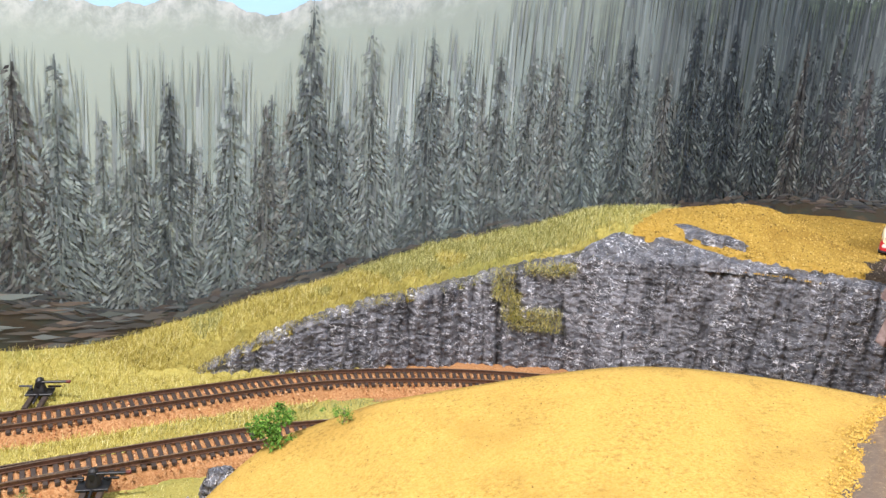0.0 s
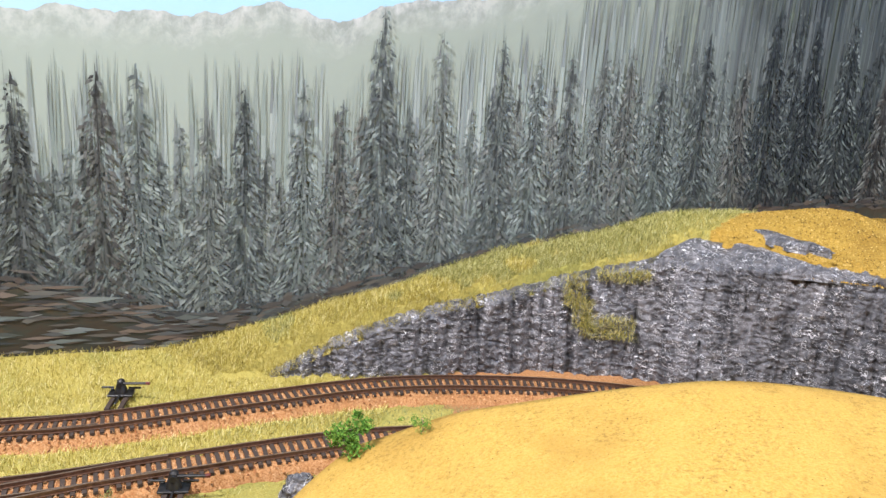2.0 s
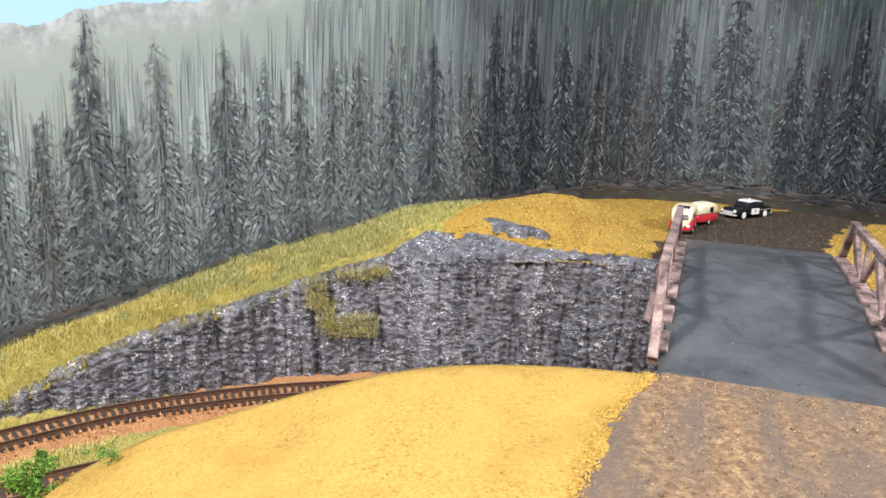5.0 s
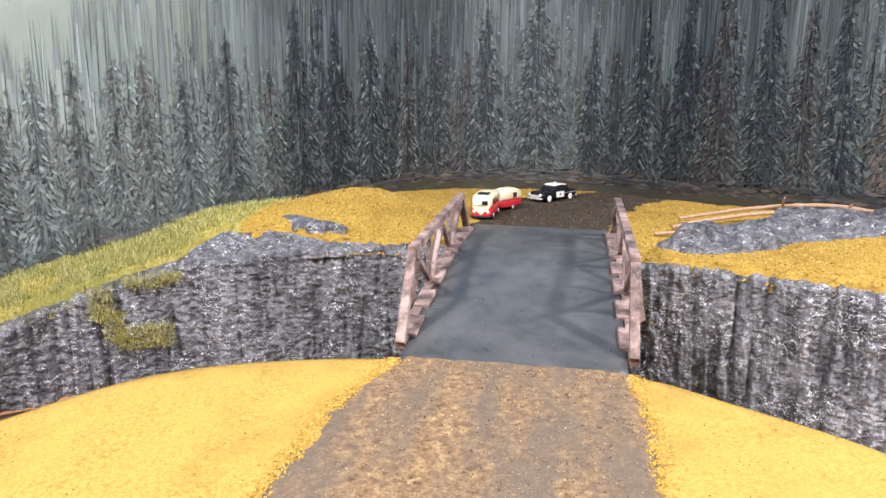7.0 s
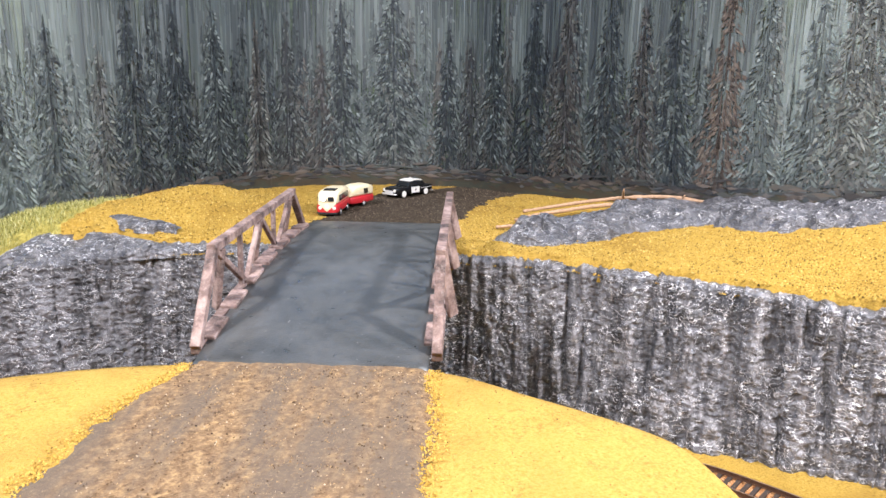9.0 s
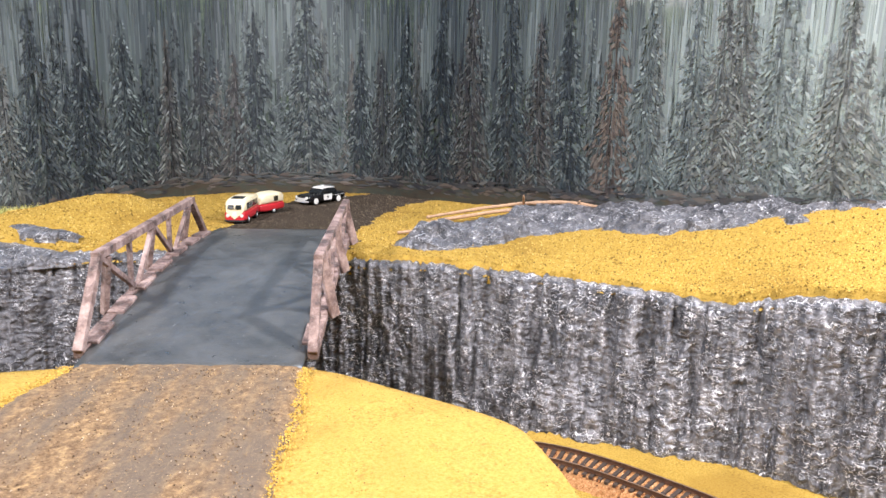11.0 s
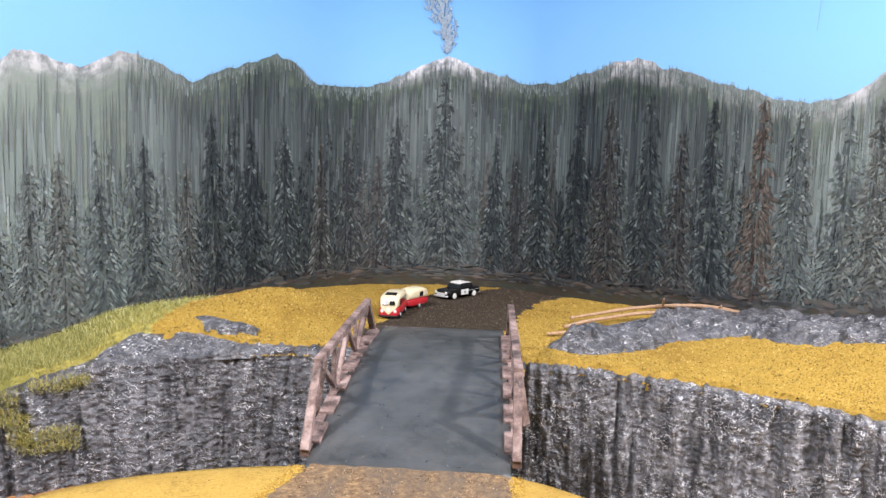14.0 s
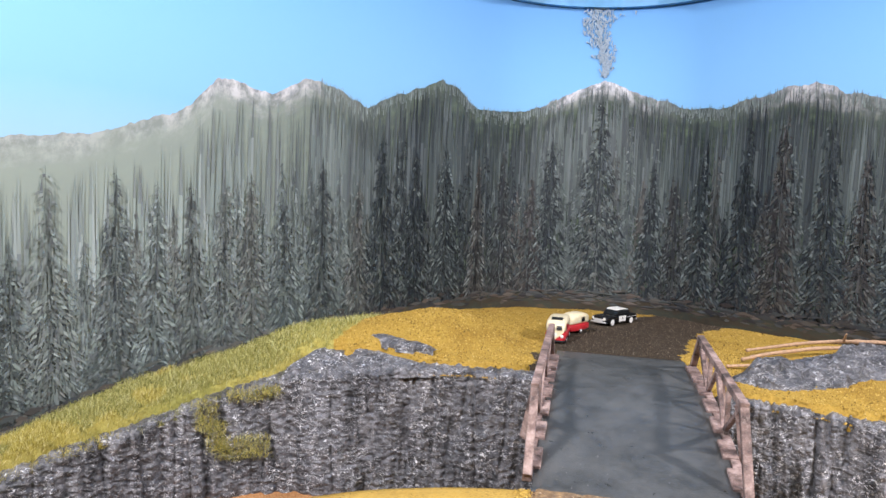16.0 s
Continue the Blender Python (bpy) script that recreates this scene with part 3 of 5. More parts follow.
# ---------- far cliff and hilltop ----------
# the hill's edge over the cut, and its back along the wall
FAR_EDGE = [(-0.15, 0.512, -0.012), (-0.124, 0.523, -0.004), (-0.069, 0.546, 0.023), (-0.032, 0.56, 0.038), (0.006, 0.575, 0.05), (0.047, 0.589, 0.058), (0.089, 0.603, 0.07), (0.133, 0.607, 0.083), (0.178, 0.606, 0.094), (0.257, 0.586, 0.102), (0.298, 0.566, 0.105), (0.361, 0.534, 0.107), (0.41, 0.498, 0.108), (0.454, 0.458, 0.108), (0.503, 0.427, 0.107), (0.557, 0.377, 0.104), (0.605, 0.317, 0.101), (0.633, 0.28, 0.099), (0.656, 0.24, 0.11), (0.69, 0.16, 0.115), (0.72, 0, 0.115)]
FAR_BACK = [(-0.24, 0.517, -0.004), (-0.186, 0.543, 0.01), (-0.1, 0.585, 0.034), (-0.046, 0.611, 0.047), (-0.003, 0.632, 0.062), (0.042, 0.654, 0.077), (0.089, 0.677, 0.086), (0.14, 0.701, 0.094), (0.194, 0.728, 0.106), (0.302, 0.781, 0.106), (0.39, 0.824, 0.105), (0.47, 0.852, 0.102), (0.56, 0.835, 0.101), (0.615, 0.78, 0.103), (0.65, 0.695, 0.106), (0.688, 0.58, 0.112), (0.716, 0.498, 0.122), (0.742, 0.42, 0.128), (0.785, 0.291, 0.15), (0.82, 0.186, 0.155), (0.88, 0, 0.155)]
edge = spline(FAR_EDGE, 0.0010)


def hill_bumps(x, y):
    z = 0.020 * math.exp(-((x - 0.32) ** 2 + (y - 0.685) ** 2) / 0.0040) * smooth01(0.415, 0.345, x)
    z += 0.010 * math.exp(-((x - 0.22) ** 2 + (y - 0.665) ** 2) / 0.003)
    return z


def rock_relief(x, y, z, s):
    """Depth of the carved relief: broad buttresses, upright flutes, small chips."""
    broad = fbm(s * 14, z * 5, 1.0, 3)
    flute = 1 - abs(fbm(s * 85, z * 7, 4.0, 3)) * 2.4
    right = smooth01(0.42, 0.55, x)
    wx, wz = 0.004 * fbm(s * 60, z * 60, 14, 2), 0.003 * fbm(s * 60, z * 60, 19, 2)
    chip = fbm((s + wx) * (150 + 40 * right), (z + wz) * (230 - 90 * right), 8.0, 3)
    tiny = fbm((s + wx) * 420, (z + wz) * (640 - 240 * right), 3.0, 2)
    patchy = fbm(s * 25, z * 30, 6.0, 2)
    crack = max(0.0, 1 - abs(fbm(s * 38, z * 5, 2.0, 2)) * 9)
    return 0.007 * broad + (0.0020 + 0.0016 * right) * flute + 0.0019 * chip + 0.0005 * tiny - 0.003 * crack, chip + 0.35 * patchy, tiny, flute - crack


def cliff(name, line, foot_z, batter, rows, label):
    v, raised = [], []
    s = 0.0
    for i, p in enumerate(line):
        a, b = line[max(i - 8, 0)], line[min(i + 8, len(line) - 1)]
        d = (b - a)
        d.z = 0
        d.normalize()
        out = Vector((d.y, -d.x, 0))
        if i:
            s += (p - line[i - 1]).length
        top = p.z
        # The left face's sheen is painted in here as extra paleness.
        pale = 0.9 + 0.45 * smooth01(0.46, 0.60, p.x)
        for j in range(rows):
            u = j / (rows - 1)
            if u < 0.2:
                k = u / 0.2
                back = 0.040 * (1 - k)
                z = top - 0.0015 + (0.12 - 0.12 * smooth01(0.29, 0.34, p.x)) * back - 0.0035 * k ** 6
            else:
                k = (u - 0.2) / 0.8
                back, z = 0.0, top - 0.005 + (foot_z - top + 0.005) * k
            r, chip, tiny, fl = rock_relief(p.x, p.y, z, s)
            fade = (0.45 + 0.55 * smooth01(0.0, 0.16, u)) * smooth01(-0.004, 0.03, top - foot_z - 0.004)
            o = r * fade + (batter + 0.12 * smooth01(0.45, 0.6, p.x)) * max(0, (top - z)) - back
            q = p + out * o
            v.append((q.x, q.y, z + (0.0012 * chip + (0.0006 * tiny if u < 0.2 else 0)) * fade))
            raised.append(max(0.0, min(1.0, 0.75 + chip * 0.9 + tiny * 0.4 + 0.3 * fl)) * pale)
    ob = mesh_object(name, v, grid_faces(len(line), rows), ROCK, None, True)
    at = ob.data.attributes.new("raised", "FLOAT", "POINT")
    at.data.foreach_set("value", raised)
    return tagged(ob, label, "cliff", kind="structure")


cliff("cliff_far", edge, -0.016, 0.06, 100, "dark grey carved rock cliff with pale dry-brushed chips and painted glints behind the track")

fh_edge = [Vector(r) for r in FAR_EDGE]
fh_back = [Vector(r) for r in FAR_BACK]


def hill_columns(n_each=24):
    cols = []
    for i in range(len(fh_edge) - 1):
        for k in range(n_each):
            u = k / n_each
            def cr(P):
                a, b, c, d = P[max(i - 1, 0)], P[i], P[i + 1], P[min(i + 2, len(P) - 1)]
                return 0.5 * (2 * b + (c - a) * u + (2 * a - 5 * b + 4 * c - d) * u * u + (3 * b - a - 3 * c + d) * u ** 3)
            cols.append((cr(fh_edge), cr(fh_back)))
    return cols


def hill_height(e, b, w):
    q = e.lerp(b, w)
    z = q.z + 0.004 * math.sin(math.pi * min(1, w)) * smooth01(0.37, 0.28, e.x) + hill_bumps(q.x, q.y) * smooth01(0, 0.25, w)
    z += (0.0012 * fbm(q.x * 40, q.y * 40, 1, 3) + 0.0007 * fbm(q.x * 300, q.y * 300, 1, 2)) * smooth01(0, 0.1, w)
    gap = (b - e).length * w
    bare = 0.013 - 0.005 * smooth01(0.3, 0.4, e.x) + 0.006 * fbm(q.x * 55, q.y * 55, 40, 3) + 0.028 * smooth01(0.15, 0.19, e.x) * smooth01(0.275, 0.235, e.x) * (1 + 0.5 * fbm(q.x * 90, q.y * 90, 44, 2))
    z -= 0.009 * (1 - smooth01(bare * 0.75, bare, gap))
    return Vector((q.x, q.y, z))


cols = hill_columns()
HV = 110
hv = []
for e, b in cols:
    for j in range(HV):
        first = (0.009 - 0.004 * smooth01(0.3, 0.4, e.x)) / (b - e).length
        w = first + j / (HV - 1) * (1.05 - first)
        hv.append(hill_height(e, b, w) + Vector((0, 0, 0.0015)) - Vector((0, 0, 0.006 if j == 0 else 0)))
hill = mesh_object("hill_far", hv, grid_faces(len(cols), HV), TURF_GOLD, None, True)
tagged(hill, "hilltop of gold turf above the cliff", "hill", kind="structure")

# ---------- near hill with the road ----------
NEAREDGE = [(-0.066, 0.10, 0.0), (-0.046, 0.22, 0.02), (-0.035, 0.30, 0.036), (-0.013, 0.345, 0.050), (0.008, 0.353, 0.059), (0.034, 0.353, 0.072), (0.057, 0.350, 0.081), (0.118, 0.352, 0.0968), (0.159, 0.355, 0.1030), (0.204, 0.355, 0.1035),
            (0.258, 0.345, 0.1025), (0.306, 0.320, 0.1015), (0.357, 0.294, 0.102), (0.381, 0.252, 0.103), (0.405, 0.204, 0.1025), (0.404, 0.176, 0.1015), (0.393, 0.13, 0.099), (0.382, 0.05, 0.098), (0.38, -0.25, 0.098)]
near_edge = spline(NEAREDGE, 0.003)


def near_z(x, y):
    z = along([(-0.2, 0.02), (-0.06, 0.035), (-0.025, 0.05), (0.0, 0.059), (0.03, 0.071), (0.057, 0.081), (0.118, 0.097), (0.16, 0.102), (0.6, 0.102)], x)
    return z


nv, NR = [], 46
centre = Vector((0.16, -0.28, 0.1))
for p in near_edge:
    # outer skirt down to the track, then the top towards the middle
    dirn = (p - centre)
    dirn.z = 0
    dirn.normalize()
    for j in range(NR):
        if j < 10:
            k = j / 9
            q = p + dirn * ((0.012 if p.x < 0.38 else 0.003) * (1 - k))
            z = GROUND_Z - 0.004 + (p.z - 0.004 - GROUND_Z + 0.004) * k
        else:
            k = ((j - 9) / (NR - 10)) ** 1.35
            q = p.lerp(centre, k)
            h = p.z * (1 - smooth01(0, 0.25, k)) + near_z(q.x, q.y) * smooth01(0, 0.25, k)
            z = h - 0.004 * (1 - smooth01(0, 0.03, k)) + (0.0016 * fbm(q.x * 22, q.y * 22, 6, 3) + 0.0005 * fbm(q.x * 150, q.y * 150, 6, 2)) * smooth01(0, 0.1, k)
        nv.append((q.x, q.y, z))
nh = mesh_object("hill_near", nv, grid_faces(len(near_edge), NR), TURF_NEAR, None, True)
tagged(nh, "smooth yellow turf hill in front of the cut", "hill", kind="structure")

# dirt road from the bridge towards the viewer
U2, N2D = Vector((0.472, 0.8816, 0)), Vector((0.8816, -0.472, 0))
DECK_W, DECK_L = 0.101, 0.262
DECK_NL = Vector((0.2615, 0.3325, 0.1))
DECK_NR = DECK_NL + N2D * DECK_W
rv2, RW = [], 40
for i in range(300):
    a = i / 299 * 0.62
    for j in range(RW):
        u = j / (RW - 1)
        ragged = 0.003 * fbm(a * 30, 5 if u < 0.5 else 11, 0, 3) + 0.003 * fbm(a * 170, 5 if u < 0.5 else 11, 3, 3)
        wide = 0.010 + 0.05 * max(0, a) if u < 0.5 else 0.003
        left = DECK_NL - N2D * 0.002
        right = DECK_NR + N2D * 0.002
        l = left - U2 * a - N2D * (min(wide, 0.05) * smooth01(0, 0.05, a) + ragged)
        r = right - U2 * a * 1.0 + N2D * (0.004 * smooth01(0, 0.05, a) + ragged)
        q = l.lerp(r, u)
        lift = 0.0022 * smooth01(0, 0.06, u) * smooth01(1, 0.95, u) - 0.0005
        z = 0.1025 + lift + 0.0007 * fbm(q.x * 120, q.y * 120, 2, 3)
        rv2.append((q.x, q.y, z))
road = mesh_object("road", rv2, grid_faces(300, RW), ROAD, None, True)
tagged(road, "brown dirt road leading onto the bridge", "road", kind="structure")

# ---------- rock outcrops on the hilltop ----------
def rock_sheet(name, front, back, rise, label, nu=120, nv=30, crown=0.0, shade=1.0, grow=0.0):
    """A low rock lofted between two lines, with carved relief."""
    fr, bk = spline(front, 0.001), spline(back, 0.001)
    v, raised = [], []
    for i in range(nu):
        a, b = fr[round(i / (nu - 1) * (len(fr) - 1))], bk[round(i / (nu - 1) * (len(bk) - 1))]
        end = smooth01(0, 0.06, i / (nu - 1)) * smooth01(1, 0.94, i / (nu - 1))
        for j in range(nv):
            u = j / (nv - 1)
            q = a.lerp(b, u)
            h = rise * (1 + grow * smooth01(0.35, 0.6, i / (nu - 1))) * smooth01(0, 0.35, u) * (1 - crown * smooth01(0.55, 1, u)) * end
            n1 = fbm(q.x * 32, q.y * 32, 3, 3)
            n2 = fbm(q.x * 190 + q.y * 80, q.y * 330, 5, 4)
            lobe = smooth01(0, 0.2, u) * end
            q.z += h - 0.004 * (1 - smooth01(0, 0.12, u)) + lobe * min(1, rise / 0.008) * (0.0085 * n1 + 0.0009 * n2)
            q.x += 0.004 * fbm(q.x * 70, q.y * 70, 12, 3) * smooth01(1, 0.8, u)
            q.y += 0.006 * fbm(q.x * 70, q.y * 70, 17, 3) * smooth01(1, 0.8, u)
            v.append(q)
            raised.append(max(0.0, min(1.0, 0.8 + n2 * 0.9 + 0.4 * n1)) * shade)
    ob = mesh_object(name, v, grid_faces(nu, nv), ROCK, None, True)
    ob.data.attributes.new("raised", "FLOAT", "POINT").data.foreach_set("value", raised)
    return tagged(ob, label, "rock", kind="structure")


rock_sheet("rock_ridge", [(0.494, 0.488, 0.108), (0.503, 0.456, 0.108), (0.531, 0.446, 0.108), (0.572, 0.452, 0.109), (0.621, 0.463, 0.112), (0.655, 0.444, 0.112), (0.672, 0.410, 0.110), (0.700, 0.372, 0.110), (0.722, 0.322, 0.113), (0.735, 0.292, 0.116), (0.80, 0.24, 0.12)],
           [(0.510, 0.497, 0.108), (0.545, 0.505, 0.110), (0.60, 0.515, 0.110), (0.652, 0.522, 0.111), (0.692, 0.545, 0.112), (0.714, 0.505, 0.117), (0.742, 0.42, 0.123), (0.762, 0.36, 0.130), (0.782, 0.30, 0.138), (0.80, 0.25, 0.142), (0.83, 0.17, 0.15)],
           0.0095, "grey dry-brushed rock ridge with painted glints along the backdrop", 300, 44, 0.0, 0.7, 0.5)
rock_sheet("rock_tongue", [(0.160, 0.606, 0.089), (0.19, 0.603, 0.092), (0.225, 0.596, 0.095), (0.262, 0.583, 0.097), (0.285, 0.571, 0.099)],
           [(0.168, 0.616, 0.096), (0.194, 0.634, 0.104), (0.232, 0.642, 0.109), (0.254, 0.612, 0.104), (0.285, 0.576, 0.101)],
           0.002, "flat dark rock tongue at the cliff's edge", 130, 34, 0.5)
rock_sheet("rock_patch", [(0.240, 0.640, 0.113), (0.252, 0.622, 0.112), (0.268, 0.608, 0.111), (0.287, 0.597, 0.110)],
           [(0.249, 0.650, 0.116), (0.264, 0.640, 0.115), (0.280, 0.622, 0.113), (0.292, 0.604, 0.111)],
           0.003, "small grey rock breaking through the gold turf", 90, 26, 0.9)
# ---------- hilltop colours ----------
DIRT_AREA = [(0.352, 0.540), (0.385, 0.60), (0.412, 0.628), (0.455, 0.692), (0.49, 0.745), (0.545, 0.768), (0.60, 0.775), (0.70, 0.76), (0.662, 0.69), (0.61, 0.672), (0.555, 0.625), (0.52, 0.578), (0.485, 0.54), (0.462, 0.48)]


def inside(poly, x, y):
    hit = False
    for (ax, ay), (bx, by) in zip(poly, poly[1:] + poly[:1]):
        if (ay > y) != (by > y) and x < (bx - ax) * (y - ay) / (by - ay) + ax:
            hit = not hit
    return hit


def hill_zone(x, y):
    """0 gold, 1 meadow, 2 dirt."""
    jx, jy = x + 0.007 * fbm(x * 60, y * 60, 21, 4), y + 0.007 * fbm(x * 60, y * 60, 31, 4)
    if inside(DIRT_AREA, jx, jy):
        return 2
    return 1 if jx < 0.165 + (jy - 0.55) * 0.55 else 0


hill.data.materials.append(MEADOW)
hill.data.materials.append(DIRT)
for poly in hill.data.polygons:
    poly.material_index = hill_zone(poly.center.x, poly.center.y)

# ---------- grass and turf crumbs ----------
def grass_material(name, stops):
    m = Mat(name, 0.8, spec=0.2)
    m.color(m.ramp(m.node("ShaderNodeNewGeometry").outputs["Random Per Island"], stops))
    return m.m


STRAW = grass_material("straw_grass", [(0.0, (0.20, 0.17, 0.03)), (0.35, (0.42, 0.35, 0.07)), (0.7, (0.58, 0.50, 0.15)), (1.0, (0.74, 0.67, 0.34))])
GREENISH = grass_material("green_grass", [(0.0, (0.13, 0.14, 0.03)), (0.4, (0.30, 0.29, 0.085)), (0.75, (0.47, 0.45, 0.17)), (1.0, (0.66, 0.63, 0.34))])
DULL_GREEN = grass_material("dull_green_grass", [(0.0, (0.09, 0.12, 0.05)), (0.5, (0.20, 0.25, 0.10)), (1.0, (0.36, 0.38, 0.18))])


def blades(name, spots, length, width, material, label, flat=0.5):
    """Static grass: bent two-piece fibres at the given spots."""
    g = random.Random(len(spots))
    v, f = [], []
    for q in spots:
        a = g.uniform(0, 6.283)
        tilt = g.uniform(0.1, 1.0) * flat * 2
        ln = length * g.uniform(0.5, 1.25)
        d = Vector((math.cos(a) * math.sin(tilt), math.sin(a) * math.sin(tilt), math.cos(tilt)))
        side = Vector((-d.y, d.x, 0.001)).normalized() * width * g.uniform(0.7, 1.2)
        if g.random() < 0.5:
            side = Vector((side.y * 0.3 + width * 0.8, -side.x * 0.3, 0))
        m1 = q + d * ln * 0.55
        tip = q + d * ln + Vector((d.x, d.y, -0.4)) * ln * g.uniform(0.0, 0.4)
        k = len(v)
        v += [q - side, q + side, m1 + side * 0.8, m1 - side * 0.8, tip]
        f += [(k, k + 1, k + 2, k + 3), (k + 3, k + 2, k + 4)]
    return tagged(mesh_object(name, v, f, material), label, "grass", kind="stuff")


g = random.Random(5)
hill_a, hill_b, crumbs = [], [], []
for k in range(170000):
    t = g.random() * (len(cols) - 1)
    i = int(t)
    w = g.random() ** 1.1 * 1.02
    e, b = cols[i][0].lerp(cols[min(i + 1, len(cols) - 1)][0], t - i), cols[i][1].lerp(cols[min(i + 1, len(cols) - 1)][1], t - i)
    q = e.lerp(b, w)
    zone = hill_zone(q.x, q.y)
    if zone == 1 and len(hill_a) + len(hill_b) < 52000:
        q = hill_height(e, b, w) + Vector((0, 0, 0.0012))
        (hill_a if fbm(q.x * 28, q.y * 28, 4, 2) + 4.0 * (q.x + 0.03) < 0.05 else hill_b).append(q)
    elif zone == 0 and len(crumbs) < 42000:
        crumbs.append(hill_height(e, b, w) + Vector((0, 0, 0.0014)))
blades("straw_grass_hill", hill_a, 0.0062, 0.00018, STRAW, "straw yellow static grass on the hillside", 0.62)
blades("green_grass_hill", hill_b, 0.0062, 0.00018, GREENISH, "yellow green static grass on the hilltop", 0.62)

meadow, verge = [], []
while len(meadow) < 36000:
    x, off = g.uniform(-0.62, -0.02), g.uniform(0.0, 0.15)
    s = (x - WALL_A.x - N1.x * off) / D1.x
    q2 = WALL_A + D1 * s + N1 * off
    if track_gap(q2.x, q2.y) < 0.021 + 0.006 * fbm(q2.x * 50, q2.y * 50, 3, 2):
        continue
    i = min(range(0, len(edge), 12), key=lambda n: (edge[n].x - q2.x) ** 2 + (edge[n].y - q2.y) ** 2)
    if q2.x > -0.15 and q2.y > edge[i].y - 0.002:
        continue
    meadow.append(Vector((q2.x, q2.y, ground_z(q2.x, q2.y) - 0.0003)))
blades("straw_grass_meadow", meadow, 0.0055, 0.00017, STRAW, "straw yellow static grass on the meadow by the backdrop")

between_a, between_b = [], []
for k in range(60000):
    x = g.uniform(-0.5, 0.05)
    y = g.uniform(0.2, 0.52)
    dn = np.hypot(NEAR_N[:, 0] - x, NEAR_N[:, 1] - y)
    df = np.hypot(FAR_N[:, 0] - x, FAR_N[:, 1] - y)
    i, j = int(dn.argmin()), int(df.argmin())
    if dn[i] < 0.0175 or df[j] < 0.0185 or y < NEAR_N[i, 1] or y > FAR_N[j, 1]:
        continue
    q = Vector((x, y, ground_z(x, y) - 0.0004))
    (between_b if x > -0.11 + 0.02 * fbm(x * 40, y * 40, 8, 2) else between_a).append(q)
blades("short_straw_grass", between_a, 0.0026, 0.00016, STRAW, "short straw grass between the tracks")
blades("short_green_grass", between_b, 0.0028, 0.00016, DULL_GREEN, "short dull green grass between the tracks")

front_a = []
for k in range(26000):
    x, y = g.uniform(-0.42, -0.03), g.uniform(0.15, 0.45)
    dn = np.hypot(NEAR_N[:, 0] - x, NEAR_N[:, 1] - y)
    i = int(dn.argmin())
    if y > NEAR_N[i, 1] or dn[i] < 0.021 + 0.008 * fbm(x * 40, y * 40, 8, 3) or x > -0.075 + max(0, (y - 0.33)) * 0.6:
        continue
    front_a.append(Vector((x, y, ground_z(x, y) - 0.0003)))
blades("short_front_grass", front_a, 0.0026, 0.00016, STRAW, "short straw grass in front of the tracks")

for i in range(0, len(edge), 1):
    p = edge[i]
    if -0.12 < p.x < 0.62:
        for k in range(7 if fbm(p.x * 30, p.y * 30, 2, 2) > 0.0 else 1):
            if g.random() < 0.7:
                a, b = edge[max(i - 8, 0)], edge[min(i + 8, len(edge) - 1)]
                d = (b - a)
                o = Vector((d.y, -d.x, 0)).normalized()
                q = p + o * (0.007 + g.random() * 0.009)
                verge.append(Vector((q.x, q.y, -0.0085)))
blades("cliff_foot_grass", verge, 0.0042, 0.00017, DULL_GREEN, "dull green tufts along the cliff's foot")


def cliff_spot(x, z):
    """A place on the face of the far cliff at x and height z."""
    i = min(range(len(edge)), key=lambda n: abs(edge[n].x - x))
    a, b = edge[max(i - 8, 0)], edge[min(i + 8, len(edge) - 1)]
    d = b - a
    o = Vector((d.y, -d.x, 0)).normalized()
    return edge[i] + o * (0.004 + 0.06 * (edge[i].z - z)) + Vector((0, 0, z - edge[i].z)), o


tufts = []
LEDGE = [(0.097, 0.077, 0.113, 0.050), (0.106, 0.058, 0.120, 0.034), (0.113, 0.045, 0.153, 0.027), (0.121, 0.083, 0.150, 0.073), (0.148, 0.083, 0.162, 0.076)]
for x0, z0, x1, z1 in LEDGE:
    for k in range(int(900 * abs((x1 - x0) * (z0 - z1)) / 0.0006) + 120):
        x, z = g.uniform(x0, x1) + g.gauss(0, 0.0015), g.uniform(z1, z0) + g.gauss(0, 0.0012)
        q, o = cliff_spot(x, z)
        tufts.append(q + o * g.uniform(-0.001, 0.002))
blades("cliff_straw_grass", tufts[::2], 0.0046, 0.00018, STRAW, "straw yellow grass tufts growing on the rock ledges", 0.8)
blades("cliff_grass", tufts[1::2], 0.0046, 0.00018, GREENISH, "yellow green grass tufts growing on the rock ledges", 0.8)

CRUMB = grass_material("gold_crumbs", [(0.0, (0.05, 0.03, 0.008)), (0.3, (0.29, 0.175, 0.026)), (0.7, (0.47, 0.305, 0.060)), (1.0, (0.64, 0.46, 0.15))])
DIRT_CRUMB = grass_material("dirt_crumbs", [(0.0, (0.010, 0.008, 0.006)), (0.55, (0.050, 0.037, 0.026)), (0.92, (0.16, 0.125, 0.09)), (1.0, (0.36, 0.31, 0.25))])


def crumb_stuff(name, spots, size, material, label, category):
    r = random.Random(len(spots))
    v, f = [], []
    for q in spots:
        k = len(v)
        s = size * r.uniform(0.5, 1.3)
        a = r.uniform(0, 6.283)
        for n in range(3):
            v.append(q + Vector((math.cos(a + n * 2.1) * s, math.sin(a + n * 2.1) * s, -s * 0.3)))
        v.append(q + Vector((r.gauss(0, 0.2) * s, r.gauss(0, 0.2) * s, s * r.uniform(0.5, 1.1))))
        f += [(k, k + 1, k + 3), (k + 1, k + 2, k + 3), (k + 2, k, k + 3)]
    return tagged(mesh_object(name, v, f, material), label, category, kind="stuff")


